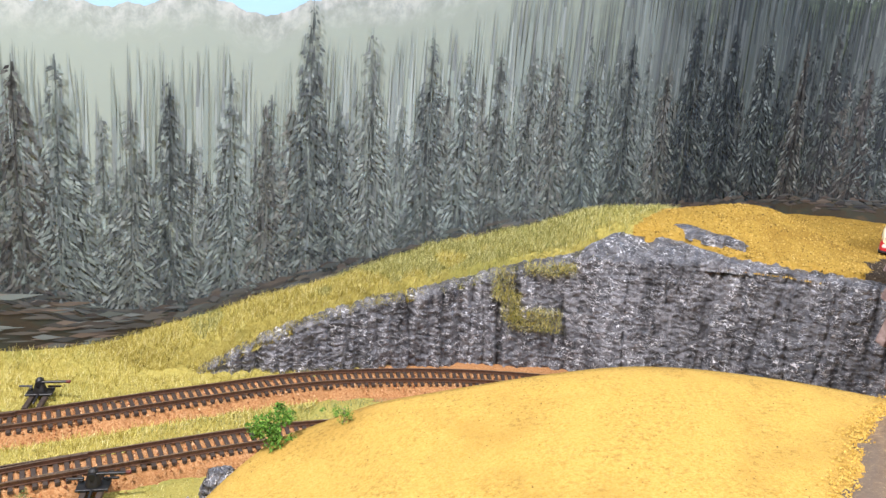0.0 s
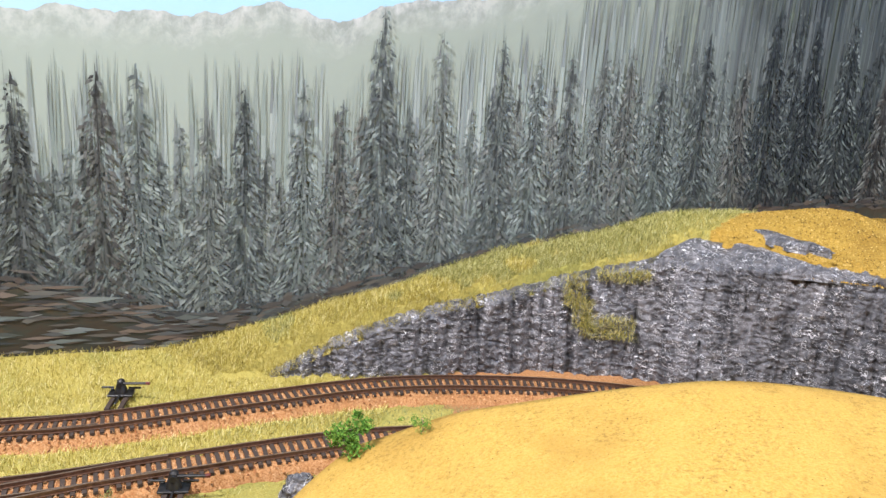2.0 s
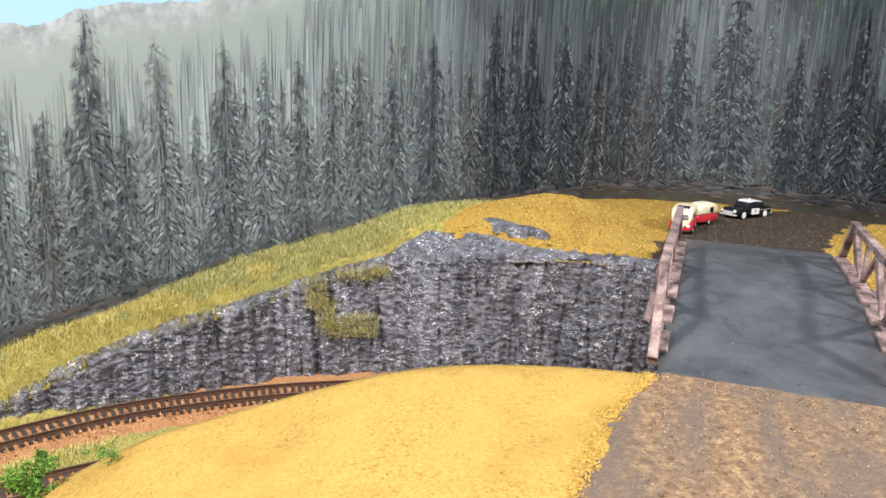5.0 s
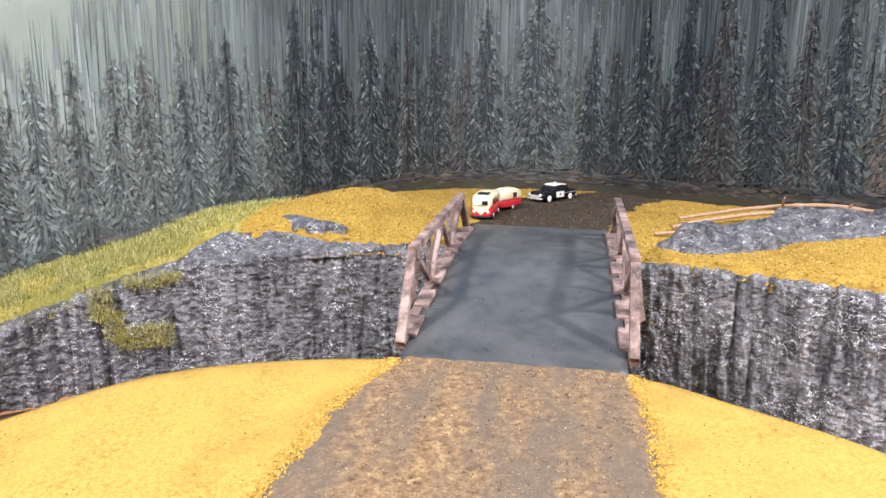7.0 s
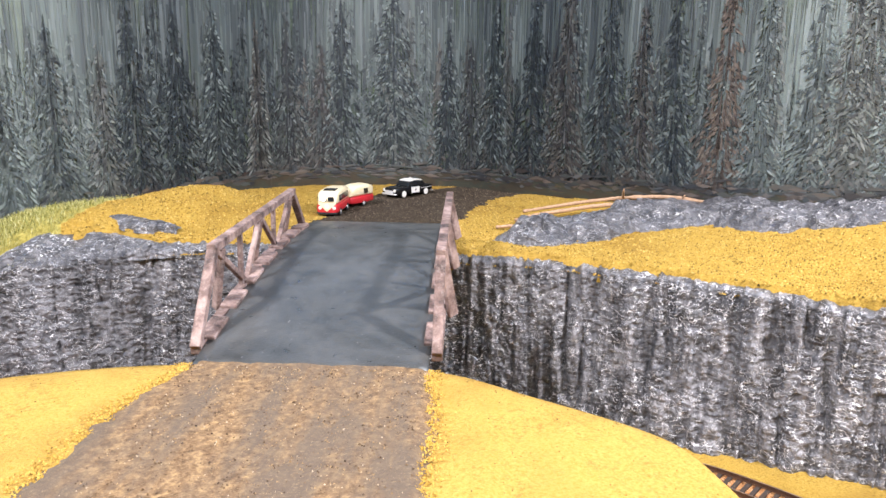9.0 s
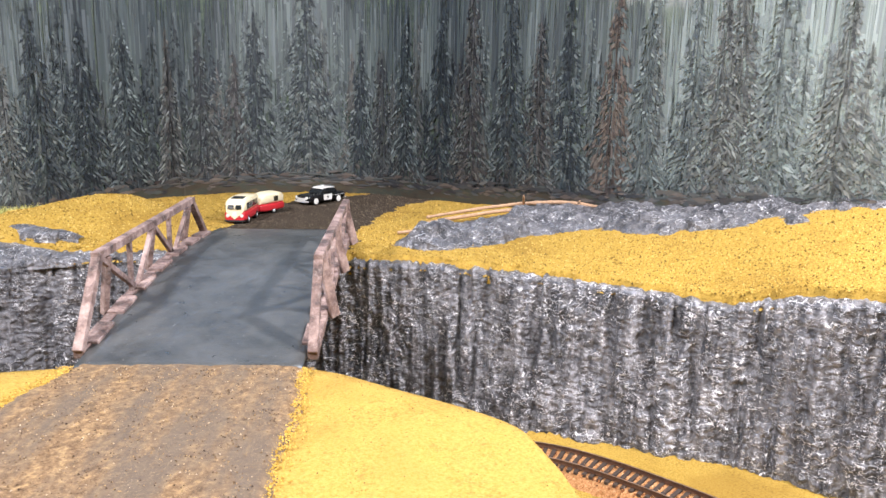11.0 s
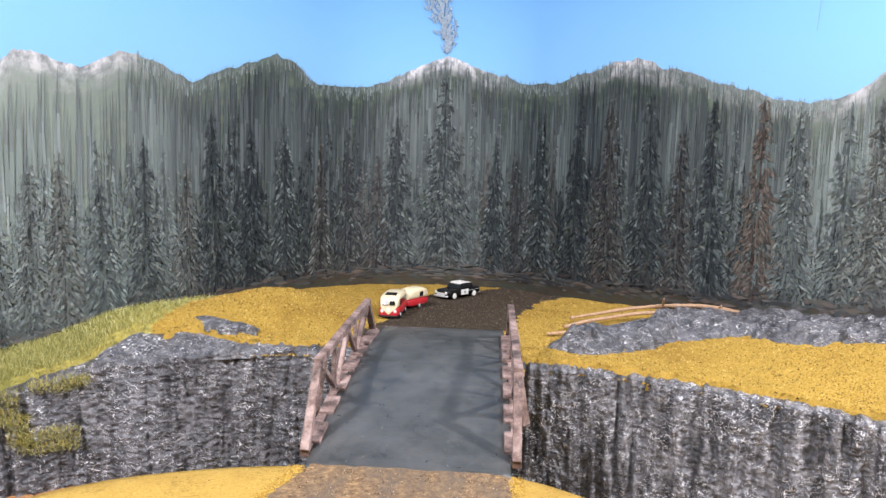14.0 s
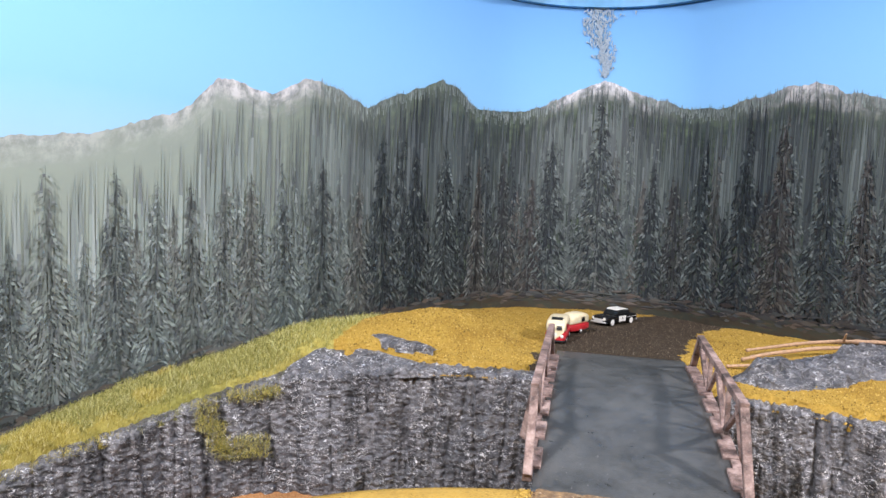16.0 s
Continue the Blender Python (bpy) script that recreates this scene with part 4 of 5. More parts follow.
crumb_stuff("gold_turf_crumbs", crumbs, 0.0009, CRUMB, "coarse gold turf crumbs on the hilltop", "turf")
dirt_spots = []
while len(dirt_spots) < 14000:
    x, y = g.uniform(0.35, 0.70), g.uniform(0.48, 0.86)
    if hill_zone(x, y) == 2:
        dirt_spots.append(Vector((x, y, 0)))


def hill_top_z(x, y):
    hit, place, _, _ = hill.ray_cast(Vector((x, y, 1)), Vector((0, 0, -1)))
    return place.z if hit else 0.107


dirt_spots = [Vector((q.x, q.y, hill_top_z(q.x, q.y))) for q in dirt_spots]
crumb_stuff("dirt_crumbs", dirt_spots, 0.0006, DIRT_CRUMB, "dark dirt crumbs on the parking place", "dirt")
specks = []
SPECK = grass_material("brown_specks", [(0.0, (0.05, 0.035, 0.012)), (0.5, (0.20, 0.125, 0.03)), (1.0, (0.42, 0.27, 0.06))])
scatter = random.Random(21)
for k in range(9000):
    x, y = scatter.uniform(-0.02, 0.42), scatter.uniform(-0.1, 0.36)
    if scatter.random() > 0.2 + 3.0 * max(0, fbm(x * 34, y * 34, 7, 3)):
        continue
    hit, place, _, _ = nh.ray_cast(Vector((x, y, 1)), Vector((0, 0, -1)))
    if hit and place.z > 0.03:
        specks.append(place)
crumb_stuff("turf_specks", specks, 0.00042, SPECK, "stray turf specks on the yellow hill", "turf")

# crumbs that fray the road's edges and lie on it
fray, gravel = [], []
for k in range(9000):
    a = g.random() ** 1.3 * 0.5
    left = g.random() < 0.5
    if left:
        q = DECK_NL - N2D * 0.002 - U2 * a - N2D * (min(0.010 + 0.05 * a, 0.05) * smooth01(0, 0.05, a) + g.gauss(-0.002, 0.0032))
    else:
        q = DECK_NR + N2D * 0.002 - U2 * a + N2D * (0.004 * smooth01(0, 0.05, a) + g.gauss(-0.002, 0.003))
    fray.append(Vector((q.x, q.y, 0.1032)))
for k in range(9000):
    a, u = 0.004 + g.random() ** 1.3 * 0.5, g.random()
    q = DECK_NL.lerp(DECK_NR, u) - U2 * a
    gravel.append(Vector((q.x, q.y, 0.1042)))
NEAR_CRUMB = grass_material("yellow_crumbs", [(0.0, (0.30, 0.17, 0.03)), (0.4, (0.50, 0.32, 0.06)), (1.0, (0.66, 0.46, 0.12))])
ROAD_CRUMB = grass_material("road_crumbs", [(0.0, (0.05, 0.03, 0.02)), (0.5, (0.20, 0.13, 0.075)), (0.9, (0.40, 0.27, 0.14)), (1.0, (0.55, 0.45, 0.33))])
crumb_stuff("road_edge_turf", fray, 0.0005, NEAR_CRUMB, "yellow turf crumbs fraying the road's edges", "turf")
crumb_stuff("road_gravel", gravel, 0.00045, ROAD_CRUMB, "brown gravel crumbs on the dirt road", "gravel")

# ---------- tracks ----------
RAIL_H, GAUGE = 0.0027, 0.0165


def tangents(line):
    return [(line[min(i + 1, len(line) - 1)] - line[max(i - 1, 0)]).normalized() for i in range(len(line))]


def rail_mesh(name, line, off, parent):
    """An I-section rail swept along the line at off metres to its left; foot, web and head."""
    prof = [(-0.0010, 0), (0.0010, 0), (0.0010, 0.0004), (0.0003, 0.0006), (0.0003, 0.0018), (0.0006, 0.0020), (0.0006, RAIL_H), (-0.0006, RAIL_H), (-0.0006, 0.0020), (-0.0003, 0.0018), (-0.0003, 0.0006), (-0.0010, 0.0004)]
    v, f, n = [], [], len(prof)
    for p, d in zip(line, tangents(line)):
        left = Vector((-d.y, d.x, 0))
        for a, z in prof:
            q = p + left * (off + a)
            v.append((q.x, q.y, p.z + z))
    for i in range(len(line) - 1):
        for k in range(n):
            f.append((i * n + k, i * n + (k + 1) % n, (i + 1) * n + (k + 1) % n, (i + 1) * n + k))
    f += [tuple(range(n)), tuple(range((len(line) - 1) * n, len(line) * n))]
    ob = mesh_object(name, v, f, RAIL, parent)
    ob.data.materials.append(RAILTOP)
    for i in range(len(line) - 1):
        ob.data.polygons[i * n + 6].material_index = 1
    return ob


def tie_mesh(length):
    bm = bmesh.new()
    bmesh.ops.create_cube(bm, size=1, matrix=Matrix.Translation((0, 0, -0.0011)) @ Matrix.Diagonal((0.0025, length, 0.0022, 1)))
    bmesh.ops.bevel(bm, geom=[e for e in bm.edges], offset=0.0002, segments=1, affect="EDGES")
    me = bpy.data.meshes.new("tie")
    bm.to_mesh(me)
    bm.free()
    me.materials.append(TIE)
    return me


TIE_ME = tie_mesh(0.0275)


def track(name, points, label, lo, hi):
    root = empty(name, pose(0, 0, 0))
    line = spline(points, 0.004)
    rail_mesh("rail", line, GAUGE / 2 + 0.0009, root)
    rail_mesh("rail", line, -GAUGE / 2 - 0.0009, root)
    ties = spline(points, 0.0053)
    r = random.Random(3)
    for p, d in zip(ties, tangents(ties)):
        if lo < p.x < hi and p.y > 0.15:
            ob = new("tie", TIE_ME)
            ob.parent = root
            ob.matrix_basis = Matrix.Translation(p) @ Matrix.Rotation(math.atan2(d.y, d.x) + r.gauss(0, 0.012), 4, "Z")
    return tagged(root, label, "railway track")


track_far = track("railway_track", TRACK_FAR, "rusty model railway track curving along the cliff", -0.40, 0.62)
track_near = track("railway_track", TRACK_NEAR, "rusty model railway track beside the near hill", -0.40, 0.20)


def turnout(points, start_x, side, label):
    """Diverging rails that leave the track at start_x towards the layout's edge."""
    root = empty("turnout", pose(0, 0, 0))
    line = [p for p in spline(points, 0.004) if p.x < start_x][::-1]
    tg = tangents(line)
    out, dist = [], 0.0
    for i, (p, d) in enumerate(zip(line, tg)):
        if i:
            dist += (p - line[i - 1]).length
        left = Vector((-d.y, d.x, 0))
        off = dist * dist / 1.1 if dist < 0.12 else 0.0131 + (dist - 0.12) * 0.218
        out.append(p + left * off * side + Vector((0, 0, 0.0001)))
    out = out[:75]
    for sg in (1, -1):
        rail_mesh("closure_rail", out, sg * (GAUGE / 2 - 0.0006), root)
    for k in range(16, 50):
        dd = k * 0.0053
        i = min(len(out) - 1, int(dd / 0.004))
        if dd / 0.004 > len(out):
            break
        mid_p = out[i]
        ob = new("switch_tie", TIE_ME)
        ob.parent = root
        ob.matrix_basis = Matrix.Translation((mid_p.x, mid_p.y, -0.0001)) @ Matrix.Rotation(math.atan2(tg[i].y, tg[i].x), 4, "Z")
    return tagged(root, label, "turnout")


turnout(TRACK_NEAR, -0.121, 1, "rusty railway turnout on the near track")
turnout(TRACK_FAR, -0.186, 1, "rusty railway turnout on the far track")

# loose stones of the ballast
STONE = grass_material("ballast_stones", [(0.0, (0.10, 0.035, 0.015)), (0.3, (0.34, 0.14, 0.055)), (0.7, (0.52, 0.26, 0.11)), (1.0, (0.72, 0.46, 0.26))])
stones = []
for line, n in ((far_line, 17000), (near_line, 8000)):
    tg = tangents(line)
    while n > 0:
        i = g.randrange(len(line))
        p = line[i]
        n -= 1
        if p.x < -0.36 or p.y < 0.15 or (line is near_line and p.x > 0.06):
            continue
        off = g.gauss(0, 0.0115)
        q = p + Vector((-tg[i].y, tg[i].x, 0)) * off
        stones.append(Vector((q.x, q.y, -0.0009 - 0.0075 * max(0, abs(off) / 0.025 - 0.55) ** 1.3 / 0.35)))
crumb_stuff("ballast_stones", stones, 0.0010, STONE, "loose tan orange ballast stones between the ties", "ballast")

# ---------- ground throws ----------
BLACK = plain("black_plastic", (0.012, 0.012, 0.013), 0.45, 0, 400, 0.3)
RED_TIP = plain("red_paint_tip", (0.13, 0.02, 0.015), 0.5)


def lathe(name, prof, material, parent, m=None, seg=14, label=""):
    bm = bmesh.new()
    rings = [[bm.verts.new((r * math.cos(6.2832 * k / seg), r * math.sin(6.2832 * k / seg), z)) for k in range(seg)] for r, z in prof]
    for a, b in zip(rings, rings[1:]):
        for k in range(seg):
            bm.faces.new((a[k], a[(k + 1) % seg], b[(k + 1) % seg], b[k]))
    bm.faces.new(rings[0][::-1])
    bm.faces.new(rings[-1])
    ob = part(name, bm, material, parent, label)
    if m is not None:
        ob.matrix_basis = m
    return ob


def ground_throw(m, label, flip):
    root = empty("ground_throw", m)
    boxes("headblock", [((-0.004, -0.006, -0.0005), (0.003, 0.030, 0.0025), None), ((0.004, -0.006, -0.0005), (0.003, 0.030, 0.0025), None)], TIE, root, "dark long ties under the throw")
    boxes("base", [((0, 0, 0.0015), (0.016, 0.010, 0.0014), None), ((-0.0065, 0.004, 0.0026), (0.002, 0.002, 0.0016), None), ((0.0065, 0.004, 0.0026), (0.002, 0.002, 0.0016), None)], BLACK, root)
    lathe("body", [(0.0045, 0.001), (0.0040, 0.004), (0.0028, 0.008), (0.0024, 0.0105), (0.0012, 0.0118)], BLACK, root)
    lathe("pivot", [(0.0018, -0.004), (0.0018, 0.004)], BLACK, root, pose(0, 0, 0.0085, 90, 0, 0))
    lev = beam("lever", (0.001, -0.001, 0.009), (0.0165, -0.002, 0.0095), 0.0018, 0.0014, BLACK, root)
    boxes("lever_tip", [((0.0175, -0.002, 0.0095), (0.0028, 0.0020, 0.0018), None)], RED_TIP, lev, "faded red lever tip")
    beam("link", (0, -0.004, 0.002), (0, -0.016, 0.0012), 0.0014, 0.001, BLACK, root)
    boxes("side_arm", [((-0.0085, 0.001, 0.0055), (0.008, 0.0014, 0.0012), None), ((0.0085, 0.001, 0.0050), (0.008, 0.0014, 0.0012), None)], BLACK, root)
    return tagged(root, label, "ground throw", "ground throws")


ground_throw(pose(-0.195, 0.470, -0.0015, 0, 0, 16), "black plastic ground throw beside the far track", 1)
ground_throw(pose(-0.109, 0.371, -0.0015, 0, 0, 16), "black plastic ground throw beside the near track", -1)

# ---------- bridge ----------
BR = Matrix(((N2D.x, U2.x, 0, DECK_NL.x), (N2D.y, U2.y, 0, DECK_NL.y), (0, 0, 1, 0.1025), (0, 0, 0, 1)))
bridge = empty("road_bridge", BR)


def deck_z(v):
    return 0.001 + 0.0180 * math.sin(math.pi * max(0.0, v) / 0.36)


bm = bmesh.new()
NV, NU = 54, 16
topv = [[bm.verts.new((DECK_W * i / NU, -0.002 + (DECK_L + 0.002) * j / NV, deck_z(DECK_L * j / NV))) for i in range(NU + 1)] for j in range(NV + 1)]
lowv = [[bm.verts.new((q.co.x, q.co.y, q.co.z - 0.0032)) for q in row] for row in topv]
for j in range(NV):
    for i in range(NU):
        bm.faces.new((topv[j][i], topv[j][i + 1], topv[j + 1][i + 1], topv[j + 1][i]))
        bm.faces.new((lowv[j][i], lowv[j + 1][i], lowv[j + 1][i + 1], lowv[j][i + 1]))
    bm.faces.new((topv[j][0], topv[j + 1][0], lowv[j + 1][0], lowv[j][0]))
    bm.faces.new((topv[j][NU], lowv[j][NU], lowv[j + 1][NU], topv[j + 1][NU]))
for i in range(NU):
    bm.faces.new((topv[0][i], lowv[0][i], lowv[0][i + 1], topv[0][i + 1]))
    bm.faces.new((topv[NV][i], topv[NV][i + 1], lowv[NV][i + 1], lowv[NV][i]))
deck = part("deck", bm, ASPHALT, bridge, "arched dark grey asphalt deck")
deck.data.polygons.foreach_set("use_smooth", [True] * len(deck.data.polygons))
boxes("sill", [((DECK_W / 2, -0.0035, -0.0012), (DECK_W + 0.002, 0.003, 0.003), None)], plain("sill_wood", (0.22, 0.13, 0.05), 0.8), bridge, "thin brown wooden sill")
for x in (0.008, DECK_W / 2, DECK_W - 0.008):
    prev = None
    for j in range(9):
        v = 0.01 + 0.24 * j / 8
        q = (x, v, deck_z(v) - 0.008)
        if prev:
            beam("girder", prev, q, 0.004, 0.010, WOOD, bridge)
        prev = q

for side, x in ((-1, -0.0032), (1, DECK_W + 0.0032)):
    def P(v, z, dx=0.0):
        return (x + dx * side, v, z)
    top_n, top_f = P(0.041, 0.0425), P(0.199, 0.0460)
    beam("top_chord", (x, 0.038, 0.0424), (x, 0.202, 0.0460), 0.0046, 0.0042, WOOD, bridge, "weathered grey brown top rail")
    beam("end_post", P(0.012, 0.003), top_n, 0.0046, 0.0044, WOOD, bridge)
    beam("end_post", P(0.238, 0.010), top_f, 0.0044, 0.0040, WOOD, bridge)
    prev = None
    for j in range(9):
        v = 0.012 + 0.226 * j / 8
        q = (x, v, deck_z(v) - 0.0012)
        if prev:
            beam("bottom_chord", prev, q, 0.0050, 0.0040, WOOD, bridge)
        prev = q
    for v0, z0, v1, z1 in ((0.044, 0.040, 0.088, 1), (0.120, 0.042, 0.090, 1), (0.122, 0.042, 0.154, 1), (0.194, 0.044, 0.158, 1)):
        beam("diagonal", P(v0, z0), (x, v1, deck_z(v1)), 0.0026, 0.0030, WOOD, bridge)
    for v in (0.082, 0.150):
        beam("upright", (x, v, deck_z(v)), P(v, 0.0425 + 0.022 * (v - 0.04)), 0.0026, 0.0026, WOOD, bridge)
    for v in (0.052, 0.119, 0.192):
        beam("knee_brace", (x + side * 0.006, v + 0.006, deck_z(v) - 0.002), P(v, 0.040 + 0.022 * (v - 0.04)), 0.0026, 0.0056, WOOD, bridge)
    for v in (0.030, 0.062, 0.094, 0.124, 0.156, 0.186, 0.214):
        boxes("bearing_block", [((x - side * 0.0020, v, deck_z(v) + 0.0006), (0.0085, 0.021, 0.0026), Matrix.Rotation(math.atan((deck_z(v + 0.01) - deck_z(v - 0.01)) / 0.02), 4, "X"))], WOOD, bridge, "", 0.0005)
tagged(bridge, "model road bridge with arched asphalt deck and timber truss railings", "bridge")

# ---------- vehicles ----------
def gloss(name, c, rough=0.3, metal=0.0):
    m = Mat(name, rough, metal)
    n = m.noise(700, 3)
    m.color(m.ramp(n, [(0.3, tuple(v * 0.88 for v in c)), (0.7, c)]))
    m.bump(n, 0.06, 0.0002)
    return m.m


CAR_BLACK, CAR_WHITE = gloss("black_enamel", (0.010, 0.010, 0.011), 0.2), gloss("white_enamel", (0.80, 0.79, 0.75), 0.35)
BUS_RED, BUS_CREAM = gloss("red_enamel", (0.55, 0.025, 0.035), 0.35), gloss("cream_enamel", (0.80, 0.70, 0.47), 0.4)
CHROME, PANE = gloss("chrome", (0.86, 0.86, 0.87), 0.25, 0.45), gloss("dark_window", (0.015, 0.018, 0.02), 0.08)
TYRE, LAMP = gloss("tyre_rubber", (0.015, 0.015, 0.015), 0.8), gloss("lamp_lens", (0.75, 0.74, 0.68), 0.15)


def hull(name, stations, material, parent, power=4.0, seg=24, label=""):
    """A rounded body lofted through (x, half width, bottom, top) stations, in millimetres."""
    bm = bmesh.new()
    rings = []
    for x, hw, z0, z1 in stations:
        ring = []
        for k in range(seg):
            a = 6.28319 * (k + 0.5) / seg
            c, s = math.cos(a), math.sin(a)
            y = hw * math.copysign(abs(c) ** (2 / power), c)
            z = (z0 + z1) / 2 + (z1 - z0) / 2 * math.copysign(abs(s) ** (2 / power), s)
            ring.append(bm.verts.new((x / 1000, y / 1000, z / 1000)))
        rings.append(ring)
    for a, b in zip(rings, rings[1:]):
        for k in range(seg):
            bm.faces.new((a[k], a[(k + 1) % seg], b[(k + 1) % seg], b[k]))
    bm.faces.new(rings[0][::-1])
    bm.faces.new(rings[-1])
    bmesh.ops.recalc_face_normals(bm, faces=bm.faces)
    ob = part(name, bm, material, parent, label)
    for p in ob.data.polygons:
        p.use_smooth = len(p.vertices) == 4
    return ob


def plate(name, pts, material, parent, thick=0.0003, label=""):
    """A thin plate through the given points (metres), thickened along its normal."""
    bm = bmesh.new()
    f = bm.faces.new([bm.verts.new(q) for q in pts])
    f.normal_update()
    n = f.normal.copy() * thick
    ext = bmesh.ops.extrude_face_region(bm, geom=[f])
    for e in ext["geom"]:
        if isinstance(e, bmesh.types.BMVert):
            e.co += n
    bmesh.ops.recalc_face_normals(bm, faces=bm.faces)
    return part(name, bm, material, parent, label)


def mm(*pts):
    return [(x / 1000, y / 1000, z / 1000) for x, y, z in pts]


def wheel(parent, x, y, r, white, w=2.4):
    side = 1 if y > 0 else -1
    ty = lathe("tyre", [(r * 0.55, -w / 2000), (r * 0.92, -w / 2000), (r, -w / 3200), (r, w / 3200), (r * 0.92, w / 2000), (r * 0.55, w / 2000)], TYRE, parent, pose(x, y, r, 90, 0, 0), 20)
    lathe("rim", [(r * (0.80 if white else 0.5), w / 2000 + 0.00003), (r * 0.76 if white else r * 0.48, w / 2000 + 0.0002), (r * 0.3, w / 2000 + 0.0004)], CAR_WHITE if white else CHROME, ty,
          pose(0, 0, 0, 0 if side < 0 else 180, 0, 0), 18, "white wall tyre and hub cap" if white else "small dull hub cap")


def police_car(m):
    root = empty("police_car", m)
    hull("body", [(-28.6, 7.6, 6.2, 9.4), (-28, 9.3, 4.4, 10.6), (-24, 10.4, 3.6, 11.4), (-10, 10.8, 3.0, 11.2), (8, 10.8, 3.0, 11.0), (20, 10.5, 3.0, 10.8), (26.5, 10.0, 3.4, 10.2), (28.4, 8.6, 4.2, 9.2)], CAR_BLACK, root, 5.0)
    hull("cabin", [(-17, 8.2, 10.0, 11.4), (-13.5, 8.2, 10.0, 15.6), (-2, 8.3, 10.0, 16.4), (4, 8.2, 10.0, 15.8), (9.5, 8.2, 10.0, 11.2)], PANE, root, 6.0, label="dark glazed cabin")
    hull("roof", [(-14.8, 7.2, 15.6, 16.0), (-12.5, 8.0, 15.7, 17.0), (-3, 8.2, 16.1, 17.5), (3, 8.0, 15.8, 17.0), (5.2, 7.2, 15.6, 16.1)], CAR_WHITE, root, 4.0, label="white roof")
    for sy in (-1, 1):
        for a, b in (((9.3, 8.3, 11), (4.2, 7.9, 15.6)), ((-4.5, 8.4, 11), (-4.5, 8.1, 15.8)), ((-16.5, 8.3, 11), (-13.4, 7.9, 15.5))):
            beam("pillar", *mm((a[0], a[1] * sy, a[2]), (b[0], b[1] * sy, b[2])), 0.0008, 0.0009, CAR_BLACK, root)
        y = 10.86 * sy
        plate("door_panel", mm((-6, y, 4.2), (6, y, 4.2), (6.4, y * 0.99, 10.2), (-6, y * 0.99, 10.2)), CAR_WHITE, root, 0.00025 * -sy, "white door panel")
        star = []
        for k in range(10):
            r = (1.7 if k % 2 == 0 else 0.75)
            star.append((r * math.sin(k * math.pi / 5), 11.15 * sy, 7.4 + r * math.cos(k * math.pi / 5)))
        plate("door_badge", mm(*star), CAR_BLACK, root, 0.0001 * -sy, "small dark star badge")
        beam("side_trim", *mm((-26, 10.7 * sy, 8.6), (-7, 10.95 * sy, 8.2)), 0.0003, 0.0005, CHROME, root, "thin chrome trim")
        lathe("headlight", [(0.0019, 0), (0.0018, 0.0007), (0.0009, 0.0011)], LAMP, root, pose(0.0276, 0.0072 * sy, 0.0078, 0, 90, 0))
        lathe("tail_light", [(0.0011, 0), (0.0008, 0.0008)], RED_TIP, root, pose(-0.0285, 0.0080 * sy, 0.0085, 0, -90, 0))
        for x in (-16.5, 17.2):
            wheel(root, x / 1000, 9.6 * sy / 1000, 0.0040, True)
    hull("front_bumper", [(27.4, 10.4, 3.4, 5.2), (28.8, 10.2, 3.3, 5.3), (29.6, 8.6, 3.5, 5.1)], CHROME, root, 4.0, 16)
    hull("rear_bumper", [(-29.6, 8.6, 3.5, 5.1), (-28.8, 10.2, 3.3, 5.3), (-27.6, 10.4, 3.4, 5.2)], CHROME, root, 4.0, 16)
    boxes("grille", [((0.0284, 0, 0.0066), (0.0012, 0.0115, 0.0026), None)] + [((0.0291, (k - 4) * 0.0013, 0.0066), (0.0004, 0.0004, 0.0026), None) for k in range(9)], CHROME, root, "chrome grille")
    lathe("beacon", [(0.0011, 0), (0.0010, 0.0014), (0.0005, 0.0019)], CAR_WHITE, root, pose(-0.003, 0, 0.0172), label="small pale roof beacon")
    return tagged(root, "black and white model police car parked on the dirt", "car")


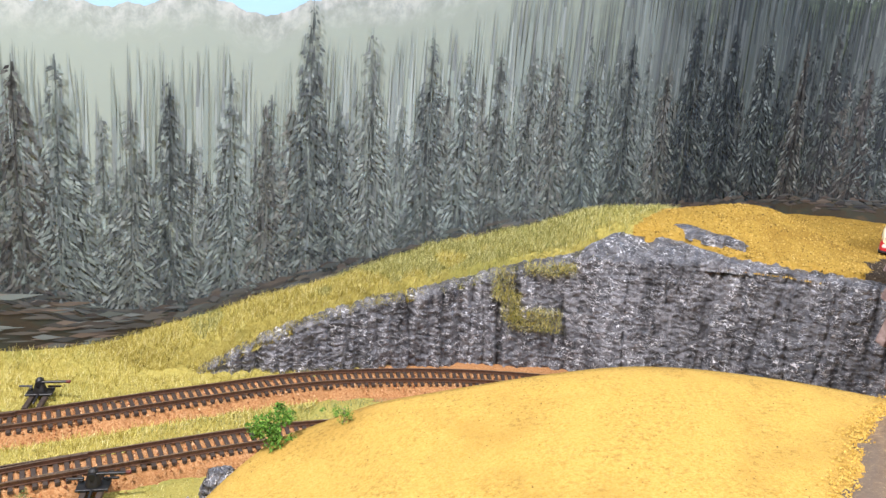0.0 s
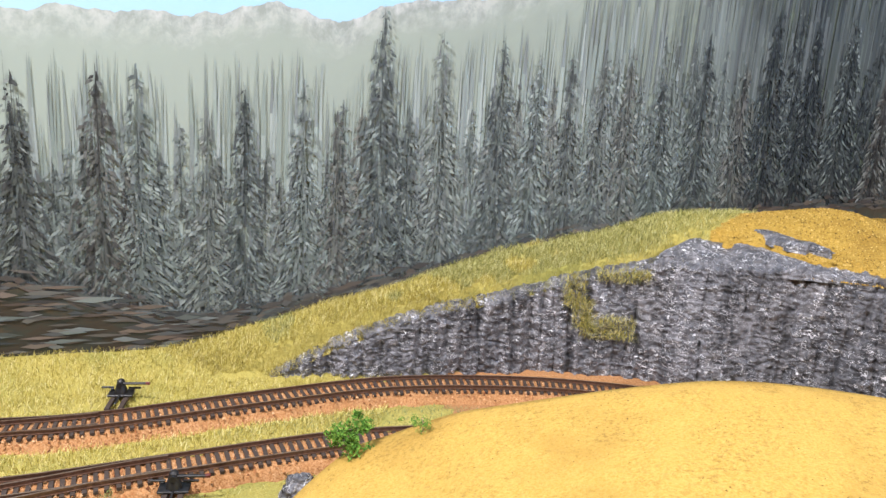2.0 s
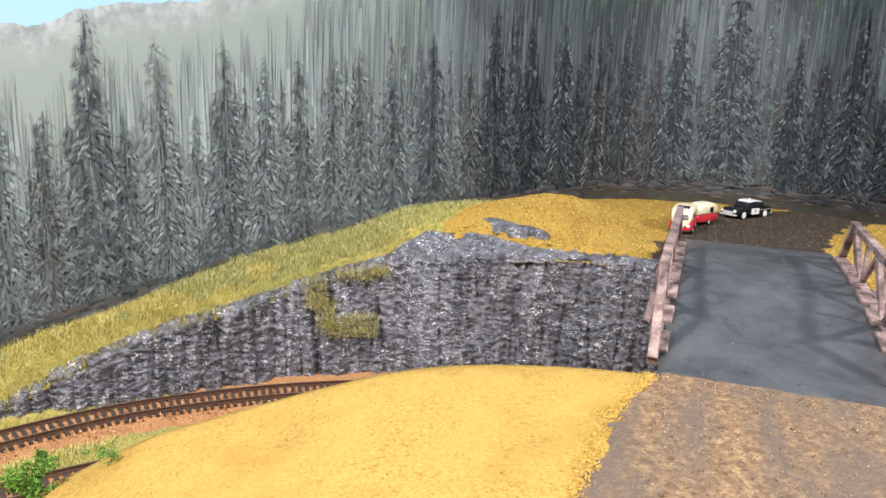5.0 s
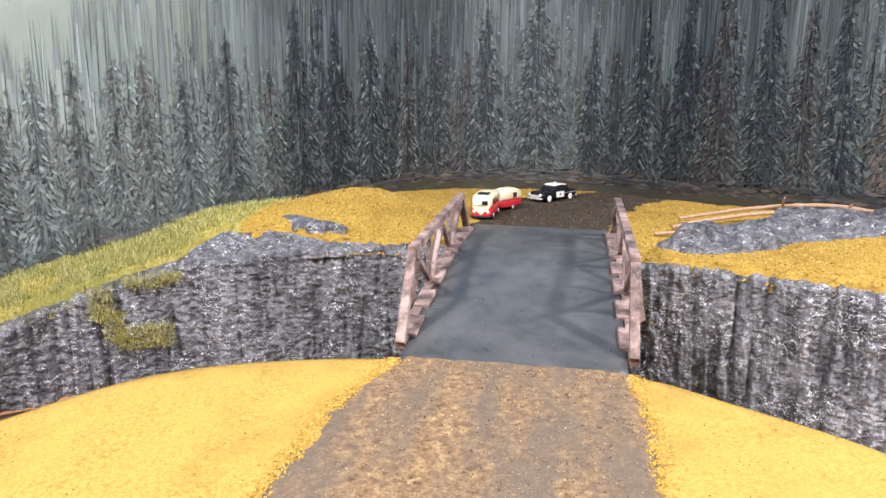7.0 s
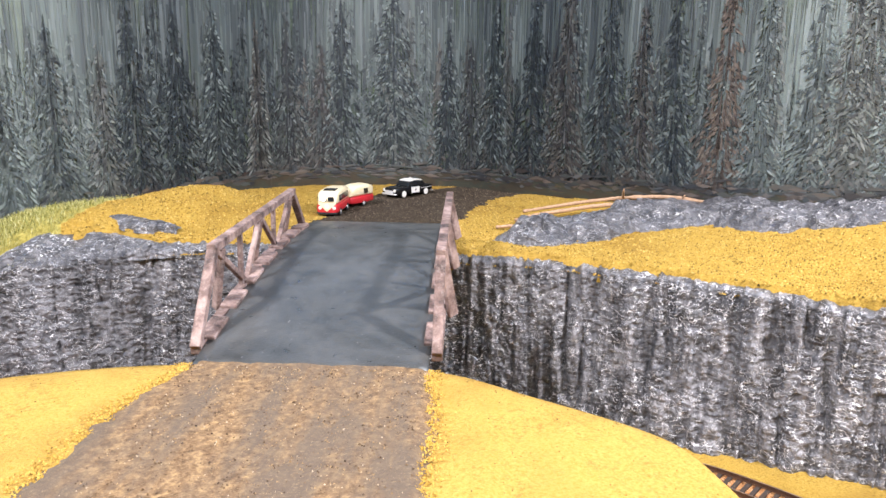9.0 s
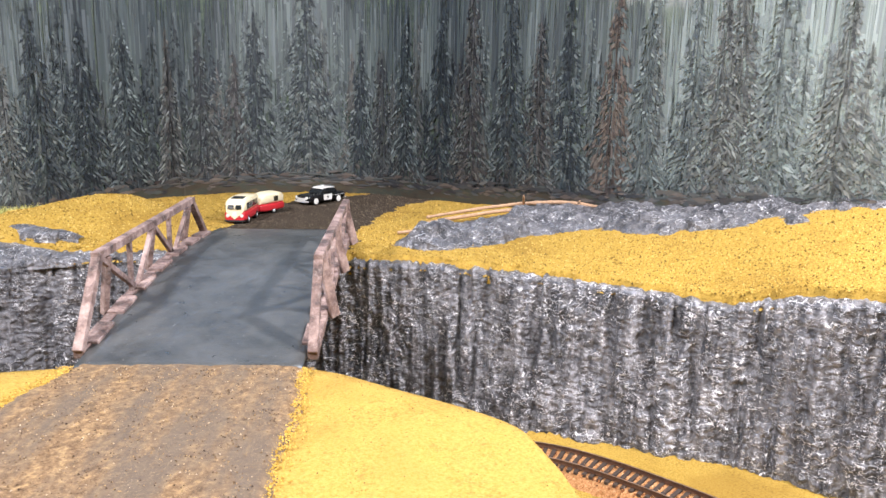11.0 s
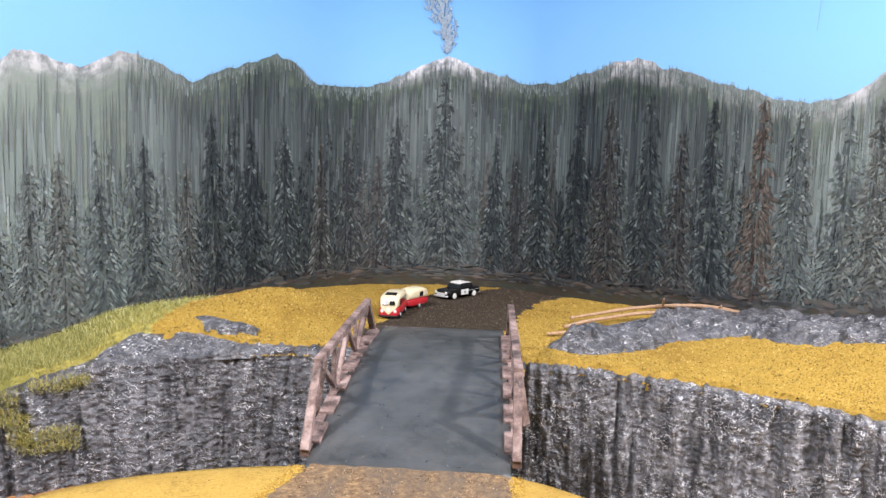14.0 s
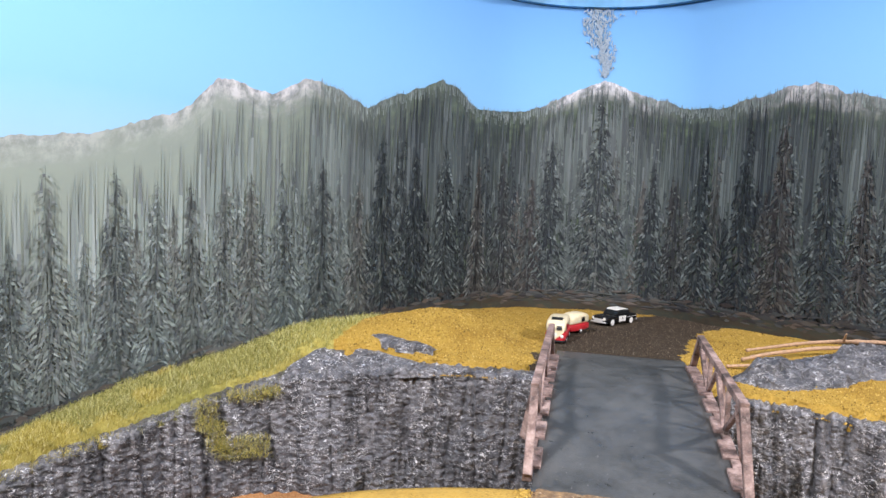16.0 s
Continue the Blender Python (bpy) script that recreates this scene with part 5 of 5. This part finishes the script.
def camper_bus(m):
    root = empty("camper_bus", m)
    hull("lower_body", [(-24.2, 8.6, 4.2, 11.2), (-23.4, 9.6, 3.2, 11.4), (-10, 10.0, 2.8, 11.4), (12, 10.0, 2.8, 11.4), (21.5, 9.6, 3.0, 11.4), (24.0, 8.2, 3.8, 11.0)], BUS_RED, root, 5.0, label="red lower body")
    hull("upper_body", [(-24.0, 8.0, 10.6, 19.6), (-22.4, 9.2, 10.6, 21.4), (-10, 9.6, 10.6, 22.4), (12, 9.6, 10.6, 22.4), (19.5, 9.2, 10.6, 21.2), (22.6, 8.0, 10.6, 17.6), (23.8, 7.6, 10.6, 13.0)], BUS_CREAM, root, 4.5, label="cream upper body and roof")
    plate("front_panel", mm((24.15, -7.6, 11.2), (24.35, 0, 4.6), (24.15, 7.6, 11.2)), BUS_CREAM, root, 0.0003, "cream V-shaped front panel")
    for sy in (-1, 1):
        plate("windscreen", mm((24.3, 0.9 * sy, 13.8), (23.9, 6.0 * sy, 13.8), (22.5, 5.7 * sy, 17.0), (22.9, 0.9 * sy, 17.0)), PANE, root, 0.0012 * sy)
        for x0, x1 in ((10, 18), (1, 8.5), (-8, -0.5), (-17, -9.5)):
            plate("side_window", mm((x0, 9.75 * sy, 13.4), (x1, 9.75 * sy, 13.4), (x1, 9.35 * sy, 18.6), (x0, 9.35 * sy, 18.6)), PANE, root, 0.0003 * -sy)
        lathe("headlight", [(0.0017, 0), (0.0016, 0.0006), (0.0008, 0.0010)], LAMP, root, pose(0.0236, 0.0062 * sy, 0.0078, 0, 90, 0))
        for x in (-13.5, 14.5):
            wheel(root, x / 1000, 8.8 * sy / 1000, 0.0037, False)
    lathe("emblem", [(0.0019, 0), (0.0019, 0.0003), (0.0013, 0.0005)], CAR_WHITE, root, pose(0.0243, 0, 0.0092, 0, 90, 0), label="round pale front emblem")
    hull("front_bumper", [(23.6, 9.6, 2.6, 4.0), (25.0, 9.2, 2.6, 4.0), (25.6, 7.4, 2.7, 3.9)], TYRE, root, 4.0, 16, "dark bumper")
    boxes("sunroof", [((0.0105, 0, 0.0220), (0.011, 0.011, 0.0010), Matrix.Rotation(radians(3), 4, "Y"))], PANE, root, "dark sliding roof panel")
    return tagged(root, "red and cream model camper bus towing a caravan", "bus")


def caravan(m):
    root = empty("caravan", m)
    root.scale = m.to_scale()
    hull("lower_body", [(-21.5, 8.4, 5.2, 12.0), (-20, 10.0, 3.6, 12.4), (-4, 10.6, 3.2, 12.4), (12, 10.4, 3.2, 12.4), (19, 9.4, 4.2, 12.2), (20.6, 8.0, 5.4, 11.8)], BUS_RED, root, 4.5, label="red lower body")
    hull("upper_body", [(-21.6, 8.0, 11.6, 18.4), (-19.5, 9.6, 11.6, 22.4), (-12, 10.2, 11.6, 24.6), (2, 10.2, 11.6, 24.8), (12, 9.8, 11.6, 23.4), (18, 8.8, 11.6, 19.6), (20.4, 7.6, 11.6, 14.6)], BUS_CREAM, root, 4.0, label="cream upper body")
    for sy in (-1, 1):
        plate("side_window", mm((-9, 10.4 * sy, 14.6), (-2, 10.4 * sy, 14.6), (-2, 10.1 * sy, 20.2), (-9, 10.1 * sy, 20.2)), PANE, root, 0.0003 * -sy)
        wheel(root, -0.002, 0.0092 * sy, 0.0038, False)
    beam("tow_bar", (0.0195, 0, 0.005), (0.0275, 0, 0.005), 0.0014, 0.0012, TYRE, root)
    return tagged(root, "red and cream rounded model caravan hitched to a bus", "caravan")


def stand(x, y, heading):
    """A pose on the dirt at x, y, facing the given plan direction."""
    z = max(hill_top_z(x + dx, y + dy) for dx in (-0.012, 0.012) for dy in (-0.012, 0.012))
    return Matrix.Translation((x, y, z)) @ Matrix.Rotation(math.atan2(heading[1], heading[0]), 4, "Z")


police_car(stand(0.536, 0.733, (-0.915, -0.40)))
camper_bus(stand(0.428, 0.652, (-0.52, -0.854)))
caravan(stand(0.4600, 0.683, (-0.85, -0.527)) @ Matrix.Scale(0.84, 4))

# ---------- driftwood ----------
BRANCH = plain("dry_branch", (0.42, 0.27, 0.17), 0.8, 0, 500, 0.35, 0.5, 0.0006)


def limb(name, pts, r0, r1, parent):
    line = spline(pts, 0.003)
    bm = bmesh.new()
    rings, n = [], 9
    for i, (p, d) in enumerate(zip(line, tangents(line))):
        u = i / (len(line) - 1)
        r = (r0 + (r1 - r0) * u) * (1 + 0.25 * fbm(p.x * 160, p.y * 160, i * 0.2, 2))
        a = d.cross(Vector((0, 0, 1))).normalized()
        b = a.cross(d)
        rings.append([bm.verts.new(p + a * math.cos(6.2832 * k / n) * r + b * math.sin(6.2832 * k / n) * r) for k in range(n)])
    for a, b in zip(rings, rings[1:]):
        for k in range(n):
            bm.faces.new((a[k], a[(k + 1) % n], b[(k + 1) % n], b[k]))
    bm.faces.new(rings[0][::-1])
    bm.faces.new(rings[-1])
    ob = part(name, bm, BRANCH, parent)
    ob.data.polygons.foreach_set("use_smooth", [True] * len(ob.data.polygons))
    return ob


log1 = empty("fallen_branch", pose(0, 0, 0))
limb("stem", [(0.567, 0.554, 0.1150), (0.60, 0.558, 0.1165), (0.645, 0.562, 0.1185), (0.678, 0.548, 0.1220), (0.70, 0.525, 0.1245), (0.716, 0.488, 0.1240)], 0.0014, 0.0022, log1)
limb("twig", [(0.672, 0.551, 0.1215), (0.668, 0.546, 0.1265), (0.664, 0.541, 0.1310)], 0.0013, 0.0007, log1)
limb("twig", [(0.706, 0.512, 0.1245), (0.704, 0.507, 0.1285)], 0.0010, 0.0006, log1)
tagged(log1, "bare brown fallen branch with a stub twig on the rocks", "branch")
log2 = empty("fallen_branch", pose(0, 0, 0))
limb("stem", [(0.548, 0.536, 0.1115), (0.575, 0.541, 0.114), (0.605, 0.545, 0.1150), (0.635, 0.545, 0.1170), (0.665, 0.536, 0.1190)], 0.0016, 0.0019, log2)
tagged(log2, "pale dry branch lying along the rock ridge", "branch")
log3 = empty("fallen_branch", pose(0, 0, 0))
limb("stem", [(0.520, 0.520, 0.1105), (0.537, 0.516, 0.1115), (0.556, 0.512, 0.112)], 0.0014, 0.0011, log3)
tagged(log3, "short pale stick on the gold turf", "branch")

# ---------- bushes ----------
LEAF = grass_material("bush_foam", [(0.0, (0.03, 0.08, 0.01)), (0.5, (0.09, 0.22, 0.03)), (1.0, (0.22, 0.40, 0.07))])
LEAF_DULL = grass_material("dull_bush_foam", [(0.0, (0.05, 0.07, 0.02)), (0.5, (0.14, 0.19, 0.06)), (1.0, (0.28, 0.32, 0.13))])


def bush(m, size, material, label, seed, n=1700):
    root = empty("bush", m)
    r = random.Random(seed)
    limb("stem", [Vector((0, 0, -0.002)), Vector((0.001, 0, size * 0.35)), Vector((0, 0.001, size * 0.8))], 0.0008, 0.0004, root)
    lobes = [(Vector((r.gauss(0, 0.30), r.gauss(0, 0.30), r.uniform(0.2, 0.95))) * size, size * r.uniform(0.16, 0.34)) for k in range(13)]
    v, f = [], []
    for k in range(n):
        c, rad = r.choice(lobes)
        q = c + Vector((r.gauss(0, 1), r.gauss(0, 1), r.gauss(0, 1))).normalized() * rad * r.random() ** 0.4
        s = size * r.uniform(0.025, 0.062)
        i = len(v)
        for a in range(4):
            v.append(q + Vector((r.gauss(0, 1), r.gauss(0, 1), r.gauss(0, 1))).normalized() * s)
        f += [(i, i + 1, i + 2), (i, i + 2, i + 3), (i, i + 1, i + 3), (i + 1, i + 2, i + 3)]
    mesh_object("foliage", v, f, material, root)
    return tagged(root, label, "bush", "bushes")


def near_ground(x, y):
    hit, place, _, _ = nh.ray_cast(Vector((x, y, 1)), Vector((0, 0, -1)))
    return max(place.z if hit else -1, ground_z(x, y))


bush(pose(-0.010, 0.341, near_ground(-0.010, 0.341) - 0.001), 0.018, LEAF, "bright green foam bush at the near hill's edge", 1)
bush(pose(0.024, 0.340, near_ground(0.024, 0.340) - 0.0005), 0.0085, LEAF, "small bright green foam bush on the near hill", 2, 700)
bush(pose(-0.138, 0.357, near_ground(-0.138, 0.357)), 0.009, LEAF_DULL, "low dull green bush beside the near track", 3, 400)
bush(pose(-0.060, 0.352, near_ground(-0.060, 0.352)), 0.010, LEAF, "low green bush at the rocks", 4, 400)
bush(pose(-0.105, 0.338, near_ground(-0.105, 0.338)), 0.008, LEAF, "low green bush in the front grass", 5, 300)
bush(pose(-0.050, 0.388, near_ground(-0.05, 0.388)), 0.008, LEAF_DULL, "low dull green scrub beside the near hill", 6, 400)

# ---------- boulders at the foot of the near hill ----------
def boulder(x, y, z, r, seed):
    bm = bmesh.new()
    bmesh.ops.create_icosphere(bm, subdivisions=4, radius=1)
    for q in bm.verts:
        n = q.co.copy()
        q.co = Vector((n.x, n.y * 0.8, n.z * 1.15)) * r * (1 + 0.30 * fbm(n.x * 1.5 + seed, n.y * 1.5, n.z * 1.5, 4) + 0.06 * fbm(n.x * 7, n.y * 7, n.z * 7 + seed, 3))
    ob = part("boulder", bm, ROCK, None)
    ob.data.attributes.new("raised", "FLOAT", "POINT").data.foreach_set("value", [0.7] * len(ob.data.vertices))
    ob.data.polygons.foreach_set("use_smooth", [True] * len(ob.data.polygons))
    ob.location = (x, y, z)
    return tagged(ob, "grey carved boulder set into the near hill's foot", "rock", "boulders")


boulder(-0.047, 0.330, 0.008, 0.012, 3)
boulder(-0.030, 0.336, 0.026, 0.010, 8)

# ---------- things at the layout's front edge ----------
RED_PLASTIC = gloss("red_plastic", (0.62, 0.02, 0.04), 0.3)
YELLOW_PLASTIC, WHITE_PLASTIC = gloss("yellow_plastic", (0.80, 0.45, 0.02), 0.4), gloss("white_plastic", (0.75, 0.75, 0.78), 0.4)
knob = empty("push_knob", pose(-0.100, 0.252, GROUND_Z + 0.003))
lathe("cap", [(0.0048, 0.057), (0.0062, 0.060), (0.0064, 0.064), (0.0055, 0.0675), (0.0035, 0.0697), (0.001, 0.0703)], RED_PLASTIC, knob, None, 20, "glossy red rounded cap")
lathe("shaft", [(0.0045, -0.003), (0.0045, 0.0585)], RED_PLASTIC, knob, None, 16)
boxes("side_bar", [((0.0160, 0.002, 0.0625), (0.018, 0.005, 0.005), None)], RED_PLASTIC, knob, "", 0.0015)
tagged(knob, "glossy red plastic knob standing at the layout's front", "knob")
block = empty("plastic_box", pose(-0.053, 0.264, GROUND_Z + 0.003, 0, 0, 8))
boxes("case", [((0.0055, 0, 0.0315), (0.0085, 0.010, 0.067), None)], WHITE_PLASTIC, block, "white case", 0.001)
boxes("side_panel", [((-0.0042, 0, 0.032), (0.0110, 0.010, 0.069), None)], YELLOW_PLASTIC, block, "yellow side panel", 0.001)
tagged(block, "small yellow and white plastic box at the layout's front", "box")
